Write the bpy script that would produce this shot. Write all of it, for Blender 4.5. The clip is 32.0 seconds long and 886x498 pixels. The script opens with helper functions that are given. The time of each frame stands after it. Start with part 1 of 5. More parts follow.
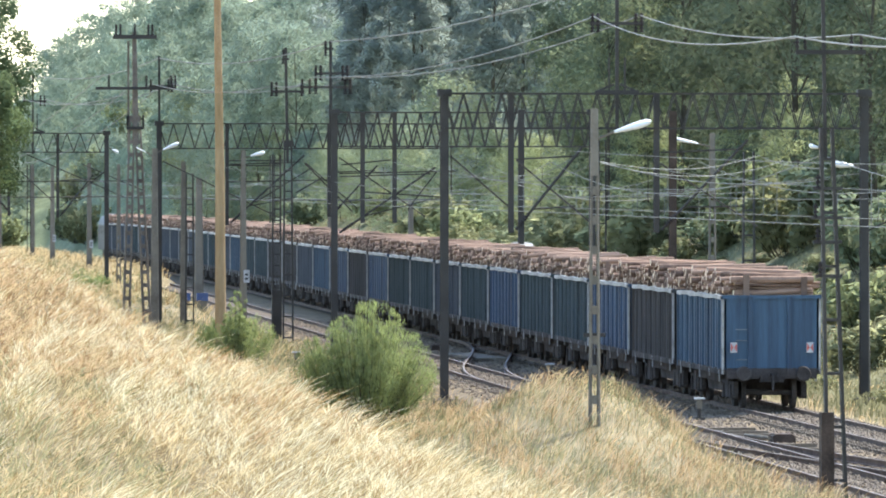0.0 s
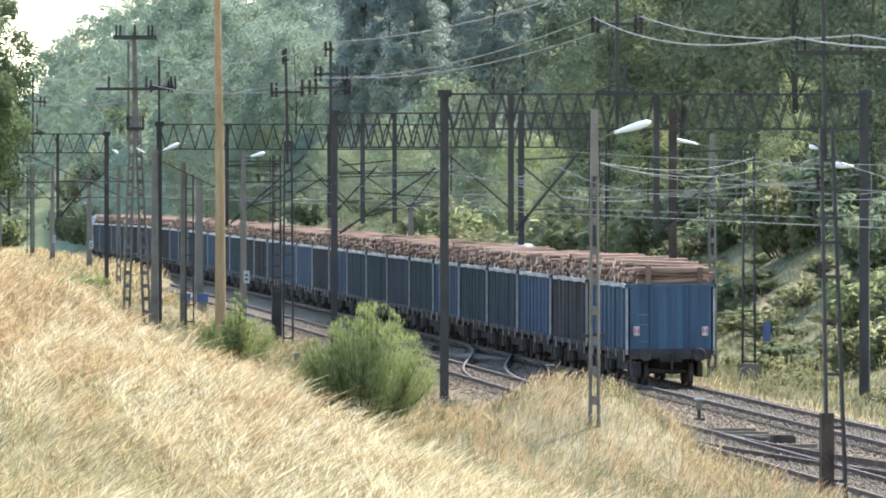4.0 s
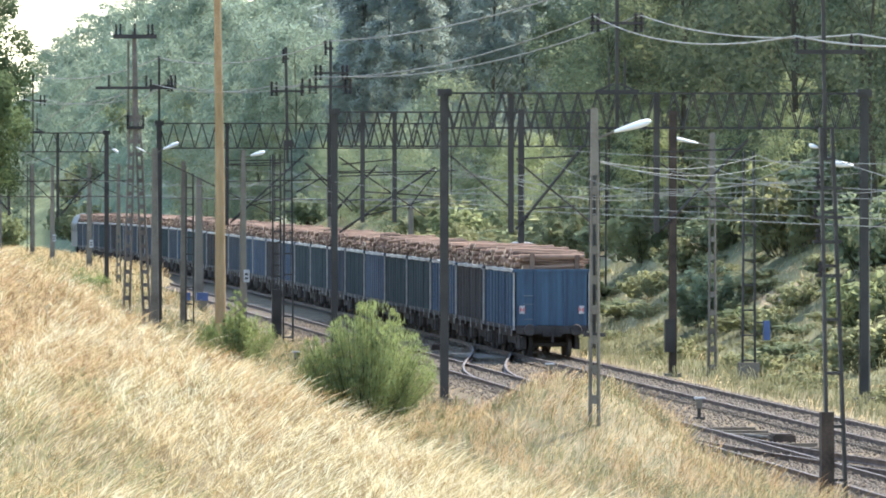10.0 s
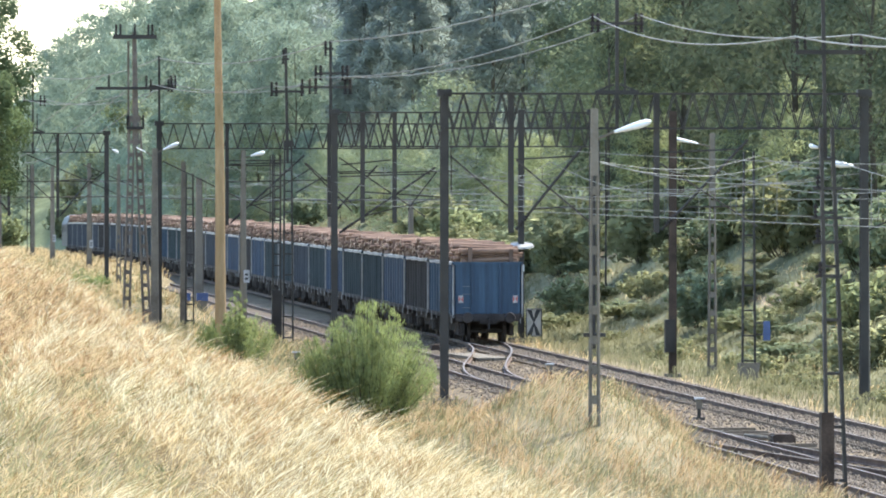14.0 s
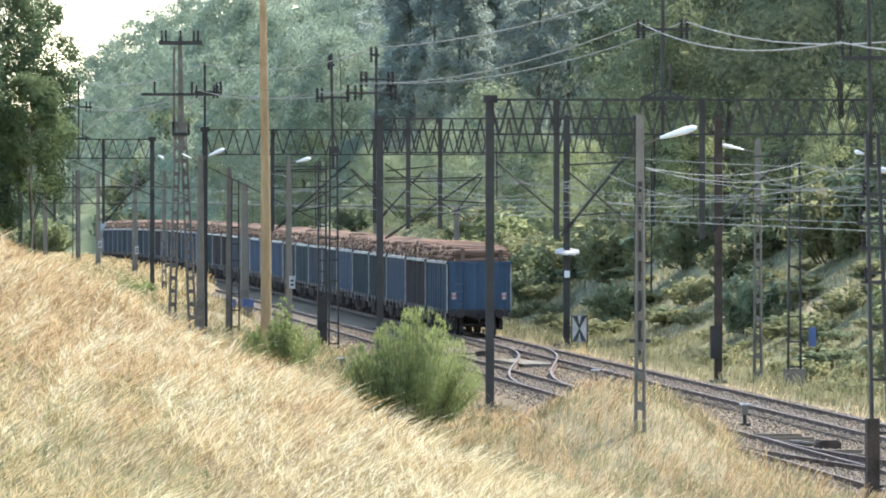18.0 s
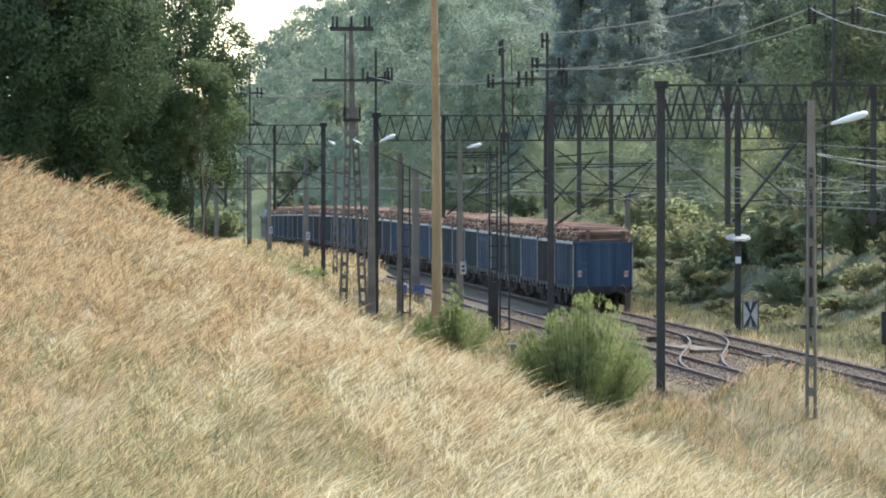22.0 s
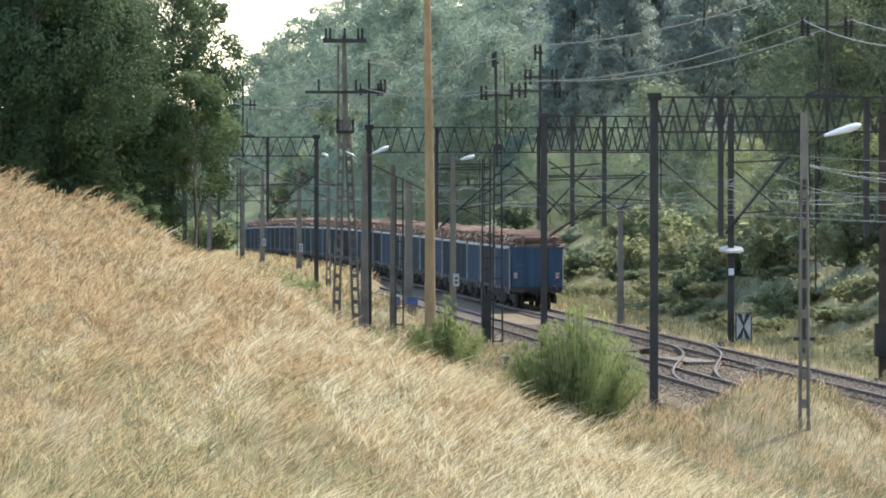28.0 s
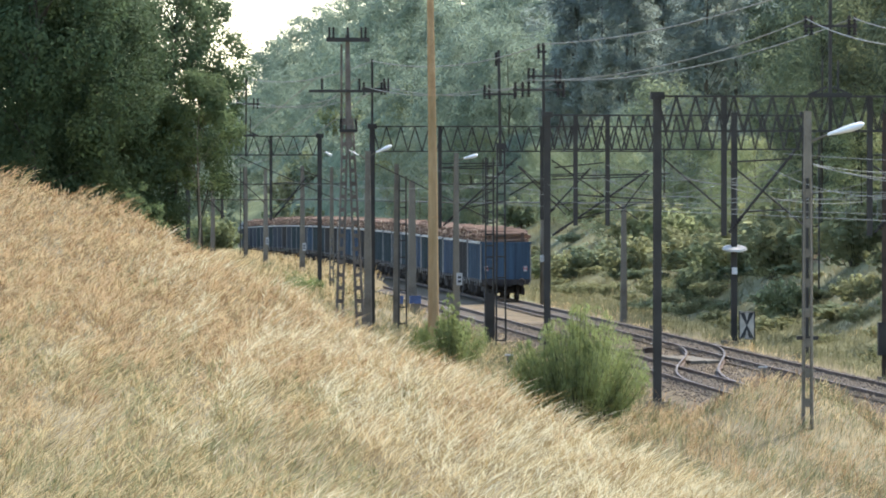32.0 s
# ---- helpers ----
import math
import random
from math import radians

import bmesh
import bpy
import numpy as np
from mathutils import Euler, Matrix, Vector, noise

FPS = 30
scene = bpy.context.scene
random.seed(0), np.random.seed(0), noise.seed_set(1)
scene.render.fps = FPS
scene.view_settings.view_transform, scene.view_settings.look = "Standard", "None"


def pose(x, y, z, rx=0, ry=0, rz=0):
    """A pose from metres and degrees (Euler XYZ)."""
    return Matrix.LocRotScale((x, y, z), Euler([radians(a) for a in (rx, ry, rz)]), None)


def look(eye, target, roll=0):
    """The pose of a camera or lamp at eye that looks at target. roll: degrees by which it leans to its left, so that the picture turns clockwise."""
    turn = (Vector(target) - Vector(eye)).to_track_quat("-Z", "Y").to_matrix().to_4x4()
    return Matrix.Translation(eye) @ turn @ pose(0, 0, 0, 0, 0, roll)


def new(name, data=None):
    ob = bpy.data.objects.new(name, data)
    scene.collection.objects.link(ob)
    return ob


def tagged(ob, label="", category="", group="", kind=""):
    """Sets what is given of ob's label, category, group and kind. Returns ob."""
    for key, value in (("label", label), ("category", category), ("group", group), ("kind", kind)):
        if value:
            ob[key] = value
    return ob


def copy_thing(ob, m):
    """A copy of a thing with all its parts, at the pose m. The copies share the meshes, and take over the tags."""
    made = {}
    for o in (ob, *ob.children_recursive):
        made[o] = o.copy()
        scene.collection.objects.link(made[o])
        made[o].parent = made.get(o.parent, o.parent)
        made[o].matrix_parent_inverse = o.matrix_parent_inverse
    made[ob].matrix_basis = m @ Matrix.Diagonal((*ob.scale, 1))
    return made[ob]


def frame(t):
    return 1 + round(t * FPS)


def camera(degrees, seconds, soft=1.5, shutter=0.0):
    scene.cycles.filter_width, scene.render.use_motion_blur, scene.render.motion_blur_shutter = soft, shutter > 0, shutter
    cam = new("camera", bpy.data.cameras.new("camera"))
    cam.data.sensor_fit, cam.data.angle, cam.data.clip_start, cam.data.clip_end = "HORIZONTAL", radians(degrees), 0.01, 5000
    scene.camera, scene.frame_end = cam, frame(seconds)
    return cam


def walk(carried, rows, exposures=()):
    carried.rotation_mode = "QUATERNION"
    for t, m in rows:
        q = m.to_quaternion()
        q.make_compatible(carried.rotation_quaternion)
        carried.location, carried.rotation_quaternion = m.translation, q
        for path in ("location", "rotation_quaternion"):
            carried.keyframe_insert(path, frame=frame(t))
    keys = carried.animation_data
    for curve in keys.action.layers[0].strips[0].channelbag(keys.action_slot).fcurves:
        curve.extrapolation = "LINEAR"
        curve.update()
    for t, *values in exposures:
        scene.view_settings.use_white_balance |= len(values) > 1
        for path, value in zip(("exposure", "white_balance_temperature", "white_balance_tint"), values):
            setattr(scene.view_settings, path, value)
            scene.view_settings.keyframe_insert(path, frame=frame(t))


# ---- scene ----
# Plan: +y runs along the straight double line, z = 0 is the top of the rails, x grows from the near bank to the far cutting.
EYE = (0.0, 0.0, 6.66)
cam = camera(6.233, 32.0, soft=1.9)
TURNS = [  # seconds, degrees to the right of the line, degrees downwards
    (0, 4.5739, 0.4814),
    (0.5, 4.5763, 0.4826),
    (1, 4.5739, 0.4814),
    (1.5, 4.5763, 0.4934),
    (2, 4.5739, 0.4826),
    (2.5, 4.5739, 0.4838),
    (3, 4.5739, 0.4814),
    (3.5, 4.5739, 0.4767),
    (5.5, 4.5739, 0.4790),
    (6, 4.5739, 0.4911),
    (6.5, 4.5739, 0.4899),
    (7, 4.5692, 0.4863),
    (7.5, 4.5739, 0.4875),
    (8, 4.5776, 0.4790),
    (8.5, 4.5763, 0.4790),
    (9, 4.5751, 0.4814),
    (9.5, 4.5739, 0.4814),
    (10, 4.5739, 0.4838),
    (10.5, 4.5739, 0.4814),
    (11, 4.5739, 0.4814),
    (11.5, 4.5739, 0.4814),
    (12, 4.5739, 0.4814),
    (12.5, 4.5739, 0.4814),
    (13, 4.5739, 0.4814),
    (13.5, 4.5739, 0.4814),
    (14, 4.5739, 0.4814),
    (14.5, 4.5739, 0.4814),
    (16.5, 4.5739, 0.4814),
    (17, 4.5739, 0.4814),
    (17.5, 4.5727, 0.4802),
    (18, 4.2531, 0.4389),
    (18.5, 3.7230, 0.4814),
    (19, 3.6855, 0.4985),
    (19.5, 3.3650, 0.5059),
    (20, 3.2825, 0.5021),
    (20.5, 3.2813, 0.5130),
    (21, 3.3164, 0.5277),
    (21.5, 3.2010, 0.5447),
    (22, 3.0492, 0.5386),
    (22.5, 2.9945, 0.5448),
    (23, 2.9775, 0.5204),
    (23.5, 2.9823, 0.5156),
    (24, 2.9884, 0.5204),
    (24.5, 3.0066, 0.5046),
    (25, 3.0126, 0.4899),
    (25.5, 3.0370, 0.4838),
    (27.5, 3.0905, 0.4596),
    (28, 3.0977, 0.4548),
    (28.5, 3.1123, 0.4521),
    (29, 3.1099, 0.4412),
    (29.5, 3.0917, 0.4412),
    (30, 3.0795, 0.4583),
    (30.5, 3.0868, 0.4718),
    (31, 3.0833, 0.4656),
    (31.5, 3.0795, 0.4596),
    (32, 3.0747, 0.4619),
]
walk(cam, [(t, pose(*EYE, 90 - down, 0, -yaw)) for t, yaw, down in TURNS], exposures=[(0, 2.08), (17.5, 2.08), (19, 1.88), (22.5, 1.63), (32, 1.63)])

# ---- light ----
SUN_EL, SUN_AZ = radians(52), radians(48)  # azimuth from +y towards +x
world = bpy.data.worlds.new("hazy_sky")
scene.world = world
world.use_nodes = True
wn = world.node_tree
sky = wn.nodes.new("ShaderNodeTexSky")
sky.sky_type = "NISHITA"
sky.sun_disc = False
sky.sun_elevation, sky.sun_rotation = SUN_EL, SUN_AZ
sky.air_density, sky.dust_density, sky.ozone_density = 1.0, 0.35, 1.0
wn.links.new(sky.outputs[0], wn.nodes["Background"].inputs[0])
wn.nodes["Background"].inputs[1].default_value = 0.15
sun = new("sun", bpy.data.lights.new("sun", "SUN"))
sun.data.energy, sun.data.angle, sun.data.color = 2.75, radians(9.0), (1.0, 0.925, 0.79)
sun_from = Vector((math.sin(SUN_AZ) * math.cos(SUN_EL), math.cos(SUN_AZ) * math.cos(SUN_EL), math.sin(SUN_EL)))
sun.matrix_world = look(sun_from * 300, (0, 0, 0))


# ---- materials ----
def mat(name, dark, light, scale=3.0, rough=0.8, metal=0.0, bump=0.3, fine=12.0, spread=0.0, island=False, through_light=0.0, stretch=(1, 1, 1), crisp=0.0):
    """A surface between two colours: stains at one scale, grain at a finer one; spread varies whole objects or islands."""
    m = bpy.data.materials.new(name)
    m.use_nodes = True
    n, link = m.node_tree.nodes, m.node_tree.links
    b = n["Principled BSDF"]
    b.inputs["Roughness"].default_value, b.inputs["Metallic"].default_value = rough, metal
    if through_light or rough > 0.74:  # dull, dusty surfaces
        b.inputs["Specular IOR Level"].default_value = 0.12
    co = n.new("ShaderNodeTexCoord")
    mp = n.new("ShaderNodeMapping")
    mp.inputs["Scale"].default_value = stretch
    link.new(co.outputs["Object"], mp.inputs[0])
    big, small = n.new("ShaderNodeTexNoise"), n.new("ShaderNodeTexNoise")
    big.inputs["Scale"].default_value, big.inputs["Detail"].default_value = scale, 5
    small.inputs["Scale"].default_value, small.inputs["Detail"].default_value = scale * fine, 4
    link.new(mp.outputs[0], big.inputs["Vector"])
    link.new(mp.outputs[0], small.inputs["Vector"])
    add = n.new("ShaderNodeMath")
    add.operation = "MULTIPLY_ADD"
    add.inputs[1].default_value = 0.45
    link.new(small.outputs[0], add.inputs[0])
    link.new(big.outputs[0], add.inputs[2])
    last = add
    if spread:
        src = n.new("ShaderNodeNewGeometry") if island else n.new("ShaderNodeObjectInfo")
        rnd = src.outputs["Random Per Island"] if island else src.outputs["Random"]
        off = n.new("ShaderNodeMath")
        off.operation = "MULTIPLY_ADD"
        off.inputs[1].default_value = spread
        link.new(rnd, off.inputs[0])
        link.new(add.outputs[0], off.inputs[2])
        last = off
    ramp = n.new("ShaderNodeValToRGB")
    e = ramp.color_ramp.elements
    e[0].position, e[0].color = 0.5 + spread * 0.1, (*dark, 1)
    e[1].position, e[1].color = min(1.0, 0.92 + spread * 0.6), (*light, 1)
    if crisp:
        e[0].position, e[1].position = 0.725 + spread / 2 - crisp, min(1.0, 0.725 + spread / 2 + crisp)
    link.new(last.outputs[0], ramp.inputs[0])
    link.new(ramp.outputs[0], b.inputs["Base Color"])
    if bump:
        bp = n.new("ShaderNodeBump")
        bp.inputs["Strength"].default_value, bp.inputs["Distance"].default_value = bump, 0.02
        link.new(small.outputs[0], bp.inputs["Height"])
        link.new(bp.outputs[0], b.inputs["Normal"])
    if through_light:
        tr, mix = n.new("ShaderNodeBsdfTranslucent"), n.new("ShaderNodeMixShader")
        link.new(ramp.outputs[0], tr.inputs[0])
        mix.inputs[0].default_value = through_light
        link.new(b.outputs[0], mix.inputs[1])
        link.new(tr.outputs[0], mix.inputs[2])
        link.new(mix.outputs[0], n["Material Output"].inputs[0])
    return m


M_SOIL = mat("dry_soil", (0.131, 0.102, 0.053), (0.230, 0.189, 0.107), 0.15, 0.95, bump=0.6)
M_STRAW = mat("dry_grass", (0.240, 0.155, 0.062), (0.700, 0.530, 0.285), 4.0, 0.75, bump=0, fine=3, spread=0.6, crisp=0.17, stretch=(1, 0.05, 0.6), island=True, through_light=0.35)
M_GREENGRASS = mat("green_grass", (0.091, 0.098, 0.038), (0.331, 0.302, 0.151), 4.0, 0.8, bump=0, fine=3, spread=0.6, crisp=0.17, stretch=(1, 0.05, 0.6), island=True, through_light=0.3)
M_PALESTRAW = mat("pale_grass", (0.380, 0.270, 0.118), (0.810, 0.705, 0.455), 4.0, 0.7, bump=0, fine=3, spread=0.6, crisp=0.17, stretch=(1, 0.05, 0.6), island=True, through_light=0.35)
M_TANSTRAW = mat("tan_grass", (0.235, 0.130, 0.056), (0.620, 0.415, 0.222), 4.0, 0.75, bump=0, fine=3, spread=0.6, crisp=0.17, stretch=(1, 0.05, 0.6), island=True, through_light=0.3)
M_WOODFLOOR = mat("green_wood_floor", (0.10, 0.126, 0.072), (0.20, 0.236, 0.140), 0.3, 0.95, bump=0.8)
M_TURF = mat("cutting_turf", (0.105, 0.108, 0.052), (0.215, 0.200, 0.108), 0.2, 0.95, bump=0.6)
M_SAND = mat("sandy_soil", (0.20, 0.150, 0.088), (0.33, 0.26, 0.165), 0.6, 0.95, bump=0.6)
M_SLOPEGRASS = mat("faded_slope_grass", (0.090, 0.097, 0.046), (0.212, 0.205, 0.112), 0.5, 0.8, bump=0, fine=4, spread=0.35, island=True, through_light=0.3, stretch=(1, 0.15, 1), crisp=0.25)
M_CUTGRASS = mat("cutting_grass", (0.088, 0.090, 0.042), (0.190, 0.180, 0.092), 0.5, 0.85, bump=0, fine=4, spread=0.35, island=True, through_light=0.15, stretch=(1, 0.15, 1), crisp=0.25)
M_BALLAST = mat("ballast", (0.068, 0.051, 0.030), (0.220, 0.168, 0.103), 1.2, 0.95, bump=0.8, fine=9)
M_STONES = mat("ballast_stones", (0.042, 0.033, 0.025), (0.195, 0.158, 0.120), 1.0, 0.95, bump=0.3, spread=0.5, island=True)
M_RAIL = mat("rusty_rail_web", (0.07, 0.050, 0.038), (0.17, 0.120, 0.092), 2.0, 0.8, 0.2, 0.4)
M_RAILTOP = mat("worn_rail_head", (0.098, 0.086, 0.079), (0.170, 0.150, 0.138), 0.6, 0.76, 0.0, 0.1)
M_SLEEPER = mat("sleeper", (0.062, 0.049, 0.036), (0.150, 0.120, 0.088), 2.0, 0.9, bump=0.5, spread=0.3)
M_STEEL = mat("dark_steel", (0.018, 0.0158, 0.0125), (0.044, 0.038, 0.031), 1.3, 0.7, 0.3, 0.3, spread=0.2)
M_RUST = mat("rust_steel", (0.030, 0.023, 0.018), (0.085, 0.060, 0.045), 1.5, 0.8, 0.2, 0.4)
M_CONC = mat("weathered_concrete", (0.078, 0.067, 0.051), (0.178, 0.155, 0.121), 0.9, 0.9, bump=0.4, spread=0.25)
M_BROWNCONC = mat("stained_concrete", (0.085, 0.070, 0.055), (0.185, 0.155, 0.125), 0.9, 0.9, bump=0.4)
M_OILY = mat("oily_ballast", (0.040, 0.031, 0.023), (0.130, 0.104, 0.076), 1.5, 0.9, bump=0.9, fine=10)
M_YELLOW = mat("ochre_pole", (0.225, 0.148, 0.070), (0.365, 0.255, 0.140), 0.7, 0.8, bump=0.3, stretch=(1, 1, 0.2))
M_RUSTTOP = mat("orange_rust", (0.221, 0.131, 0.061), (0.369, 0.246, 0.131), 1.0, 0.85, bump=0.3)
M_WIRE = mat("copper_wire", (0.15, 0.15, 0.135), (0.24, 0.24, 0.22), 1.0, 0.76, 0.0, 0)
M_INSUL = mat("dark_porcelain", (0.016, 0.013, 0.012), (0.04, 0.031, 0.028), 4.0, 0.76, bump=0)
M_LAMP = mat("white_lamp_shell", (0.541, 0.558, 0.558), (0.697, 0.705, 0.705), 2.0, 0.4, bump=0)
M_WHITE = mat("white_enamel", (0.492, 0.492, 0.476), (0.672, 0.672, 0.656), 3.0, 0.5, bump=0.1)
M_BLACK = mat("black_paint", (0.012, 0.012, 0.013), (0.035, 0.035, 0.035), 3.0, 0.6, bump=0.1)
M_DIRTYWHITE = mat("dirty_white_board", (0.26, 0.26, 0.25), (0.46, 0.46, 0.44), 3.0, 0.7, bump=0.2)
M_BOARD = mat("weathered_white_board", (0.32, 0.290, 0.240), (0.54, 0.500, 0.425), 3.0, 0.7, bump=0.2)
M_RED = mat("red_reflector", (0.32, 0.05, 0.045), (0.50, 0.10, 0.08), 6.0, 0.4, bump=0)
M_BLUEBOX = mat("blue_box_paint", (0.030, 0.052, 0.125), (0.055, 0.090, 0.20), 3.0, 0.5, bump=0.1)
M_WAGBLUE = mat("faded_blue_wagon_paint", (0.012, 0.027, 0.050), (0.034, 0.073, 0.114), 0.8, 0.68, bump=0.3, spread=0.2, stretch=(6, 6, 0.3), crisp=0.25)
M_WAGNAVY = mat("deep_blue_wagon_paint", (0.013, 0.026, 0.050), (0.030, 0.066, 0.120), 0.8, 0.6, bump=0.3, spread=0.2, stretch=(6, 6, 0.3), crisp=0.25)
# blue greyed by haze put into the colour, mostly for the distant wagons
M_WAGHAZE = mat("hazed_grey_blue_wagon_paint", (0.048, 0.053, 0.060), (0.092, 0.103, 0.118), 0.8, 0.8, bump=0.3, spread=0.2, stretch=(6, 6, 0.3), crisp=0.25)
M_WAGGREEN = mat("dirty_green_wagon_paint", (0.024, 0.034, 0.038), (0.066, 0.086, 0.090), 0.8, 0.75, bump=0.3, spread=0.2, stretch=(6, 6, 0.3), crisp=0.25)
M_WAGBROWN = mat("grimy_brown_wagon_paint", (0.028, 0.026, 0.026), (0.080, 0.074, 0.070), 0.8, 0.8, bump=0.3, spread=0.2, stretch=(6, 6, 0.3), crisp=0.25)
M_RIM = mat("bare_wagon_rim", (0.156, 0.148, 0.135), (0.361, 0.353, 0.332), 1.4, 0.6, 0.1, 0.3)
M_DULLRIM = mat("dull_grab_rail", (0.07, 0.08, 0.09), (0.15, 0.165, 0.175), 1.4, 0.7, 0.1, 0.2)
M_UNDER = mat("grimy_underframe", (0.026, 0.023, 0.021), (0.090, 0.076, 0.068), 1.5, 0.9, 0.1, 0.5)
M_LOCO = mat("pale_loco_paint", (0.03, 0.034, 0.036), (0.06, 0.066, 0.068), 0.8, 0.6, bump=0.2)
M_LOG = mat("peeled_pine_log", (0.034, 0.022, 0.017), (0.270, 0.176, 0.124), 1.6, 0.85, bump=0.4, spread=0.5, island=True)
M_LOGEND = mat("sawn_log_end", (0.190, 0.120, 0.072), (0.740, 0.585, 0.415), 1.6, 0.85, bump=0.2, spread=0.5, island=True)
M_STAKE = mat("weathered_stake", (0.06, 0.040, 0.030), (0.17, 0.115, 0.085), 1.6, 0.85, bump=0.3, spread=0.3)
M_LOG1 = mat("pine_log_bark", (0.042, 0.026, 0.020), (0.260, 0.166, 0.117), 1.6, 0.85, bump=0.4, spread=0.5)
M_LOGEND1 = mat("cut_log_end", (0.190, 0.120, 0.072), (0.740, 0.585, 0.415), 1.6, 0.85, bump=0.2, spread=0.5)
M_BARK = mat("tree_bark", (0.035, 0.030, 0.022), (0.09, 0.08, 0.06), 1.5, 0.95, bump=0.6)
M_BIRCH = mat("birch_bark", (0.09, 0.075, 0.055), (0.26, 0.22, 0.165), 1.2, 0.8, bump=0.3)


def leafmat(name, dark, light, glow=0.6, spread=0.16):
    return mat(name, dark, light, 0.25, 0.76, bump=0, fine=8, spread=spread, island=True, through_light=glow)


M_LEAF_BUSH = leafmat("bush_leaves", (0.115, 0.150, 0.055), (0.268, 0.315, 0.125))
M_LEAF_LIGHT = leafmat("light_leaves", (0.175, 0.205, 0.105), (0.320, 0.355, 0.185), 0.68, 0.1)
M_LEAF_MID = leafmat("oak_leaves", (0.125, 0.152, 0.086), (0.245, 0.280, 0.160), 0.65)
M_LEAF_SLOPE = leafmat("slope_herb_leaves", (0.225, 0.238, 0.125), (0.365, 0.372, 0.205), 0.7, 0.07)
M_LEAF_DARK = leafmat("pine_needles", (0.076, 0.098, 0.064), (0.142, 0.172, 0.110), 0.5)
# distance haze is mixed into this pale leaf colour
M_LEAF_FARHAZE = leafmat("hazed_far_leaves", (0.158, 0.208, 0.154), (0.244, 0.303, 0.226), 0.6, 0.06)
M_LEAF_WILLOW = leafmat("willow_leaves", (0.155, 0.190, 0.115), (0.290, 0.335, 0.200))
M_LEAF_YOUNG = leafmat("young_birch_leaves", (0.074, 0.108, 0.048), (0.155, 0.205, 0.095))
# needles much paler than the near pines: the haze before them is painted in
M_LEAF_SPRUCEHAZE = leafmat("hazed_spruce_needles", (0.182, 0.216, 0.186), (0.254, 0.296, 0.256), 0.68, 0.05)
M_LEAF_BIRCH = leafmat("birch_leaves", (0.040, 0.064, 0.031), (0.088, 0.128, 0.060), 0.4)


# ---- mesh helpers ----
def part(name, bm, material, parent=None, label="", smooth=False):
    me = bpy.data.meshes.new(name)
    bm.to_mesh(me)
    bm.free()
    for m in material if isinstance(material, (list, tuple)) else [material]:
        me.materials.append(m)
    if smooth:
        for p in me.polygons:
            p.use_smooth = True
    ob = new(name, me)
    if parent is not None:
        ob.parent = parent
    if label:
        ob["label"] = label
    return ob


def empty(name, m, label, category, group="", kind=""):
    ob = new(name)
    ob.matrix_basis = m
    return tagged(ob, label, category, group, kind)


def box(bm, x0, x1, y0, y1, z0, z1, mi=0):
    """A box between the limits."""
    v = [bm.verts.new((x, y, z)) for x in (x0, x1) for y in (y0, y1) for z in (z0, z1)]
    for q in ((0, 1, 3, 2), (4, 6, 7, 5), (0, 4, 5, 1), (2, 3, 7, 6), (0, 2, 6, 4), (1, 5, 7, 3)):
        bm.faces.new([v[i] for i in q]).material_index = mi
    return v


def rod(bm, a, b, r0, r1=None, n=6, mi=0, cap_mi=None):
    """A tapered round bar from a to b."""
    a, b = Vector(a), Vector(b)
    r1 = r0 if r1 is None else r1
    d = (b - a).normalized()
    u = d.cross(Vector((0, 0, 1)) if abs(d.z) < 0.9 else Vector((1, 0, 0))).normalized()
    w = d.cross(u)
    ring = []
    for c, r in ((a, r0), (b, r1)):
        ring.append([bm.verts.new(c + (u * math.cos(2 * math.pi * i / n) + w * math.sin(2 * math.pi * i / n)) * r) for i in range(n)])
    for i in range(n):
        bm.faces.new((ring[0][i], ring[0][(i + 1) % n], ring[1][(i + 1) % n], ring[1][i])).material_index = mi
    cm = mi if cap_mi is None else cap_mi
    bm.faces.new(ring[0][::-1]).material_index = cm
    bm.faces.new(ring[1]).material_index = cm


def bar(bm, a, b, w, h=None, mi=0):
    """A square bar from a to b."""
    a, b = Vector(a), Vector(b)
    h = w if h is None else h
    d = (b - a).normalized()
    u = d.cross(Vector((0, 0, 1)) if abs(d.z) < 0.95 else Vector((0, 1, 0))).normalized()
    k = d.cross(u)
    rings = [[bm.verts.new(c + u * sx * w / 2 + k * sz * h / 2) for sx, sz in ((-1, -1), (1, -1), (1, 1), (-1, 1))] for c in (a, b)]
    for i in range(4):
        bm.faces.new((rings[0][i], rings[0][(i + 1) % 4], rings[1][(i + 1) % 4], rings[1][i])).material_index = mi
    bm.faces.new(rings[0][::-1]).material_index = mi
    bm.faces.new(rings[1]).material_index = mi


def tube(bm, pts, r, n=4):
    """A thin wire through points."""
    rings = []
    for i, p in enumerate(pts):
        d = (Vector(pts[min(i + 1, len(pts) - 1)]) - Vector(pts[max(i - 1, 0)])).normalized()
        u = d.cross(Vector((0, 0, 1))).normalized()
        w = d.cross(u)
        rings.append([bm.verts.new(Vector(p) + (u * math.cos(2 * math.pi * j / n) + w * math.sin(2 * math.pi * j / n)) * r) for j in range(n)])
    for a, b in zip(rings, rings[1:]):
        for j in range(n):
            bm.faces.new((a[j], a[(j + 1) % n], b[(j + 1) % n], b[j]))


def sag(a, b, drop, n=12):
    a, b = Vector(a), Vector(b)
    return [a.lerp(b, i / n) - Vector((0, 0, drop * 4 * (i / n) * (1 - i / n))) for i in range(n + 1)]


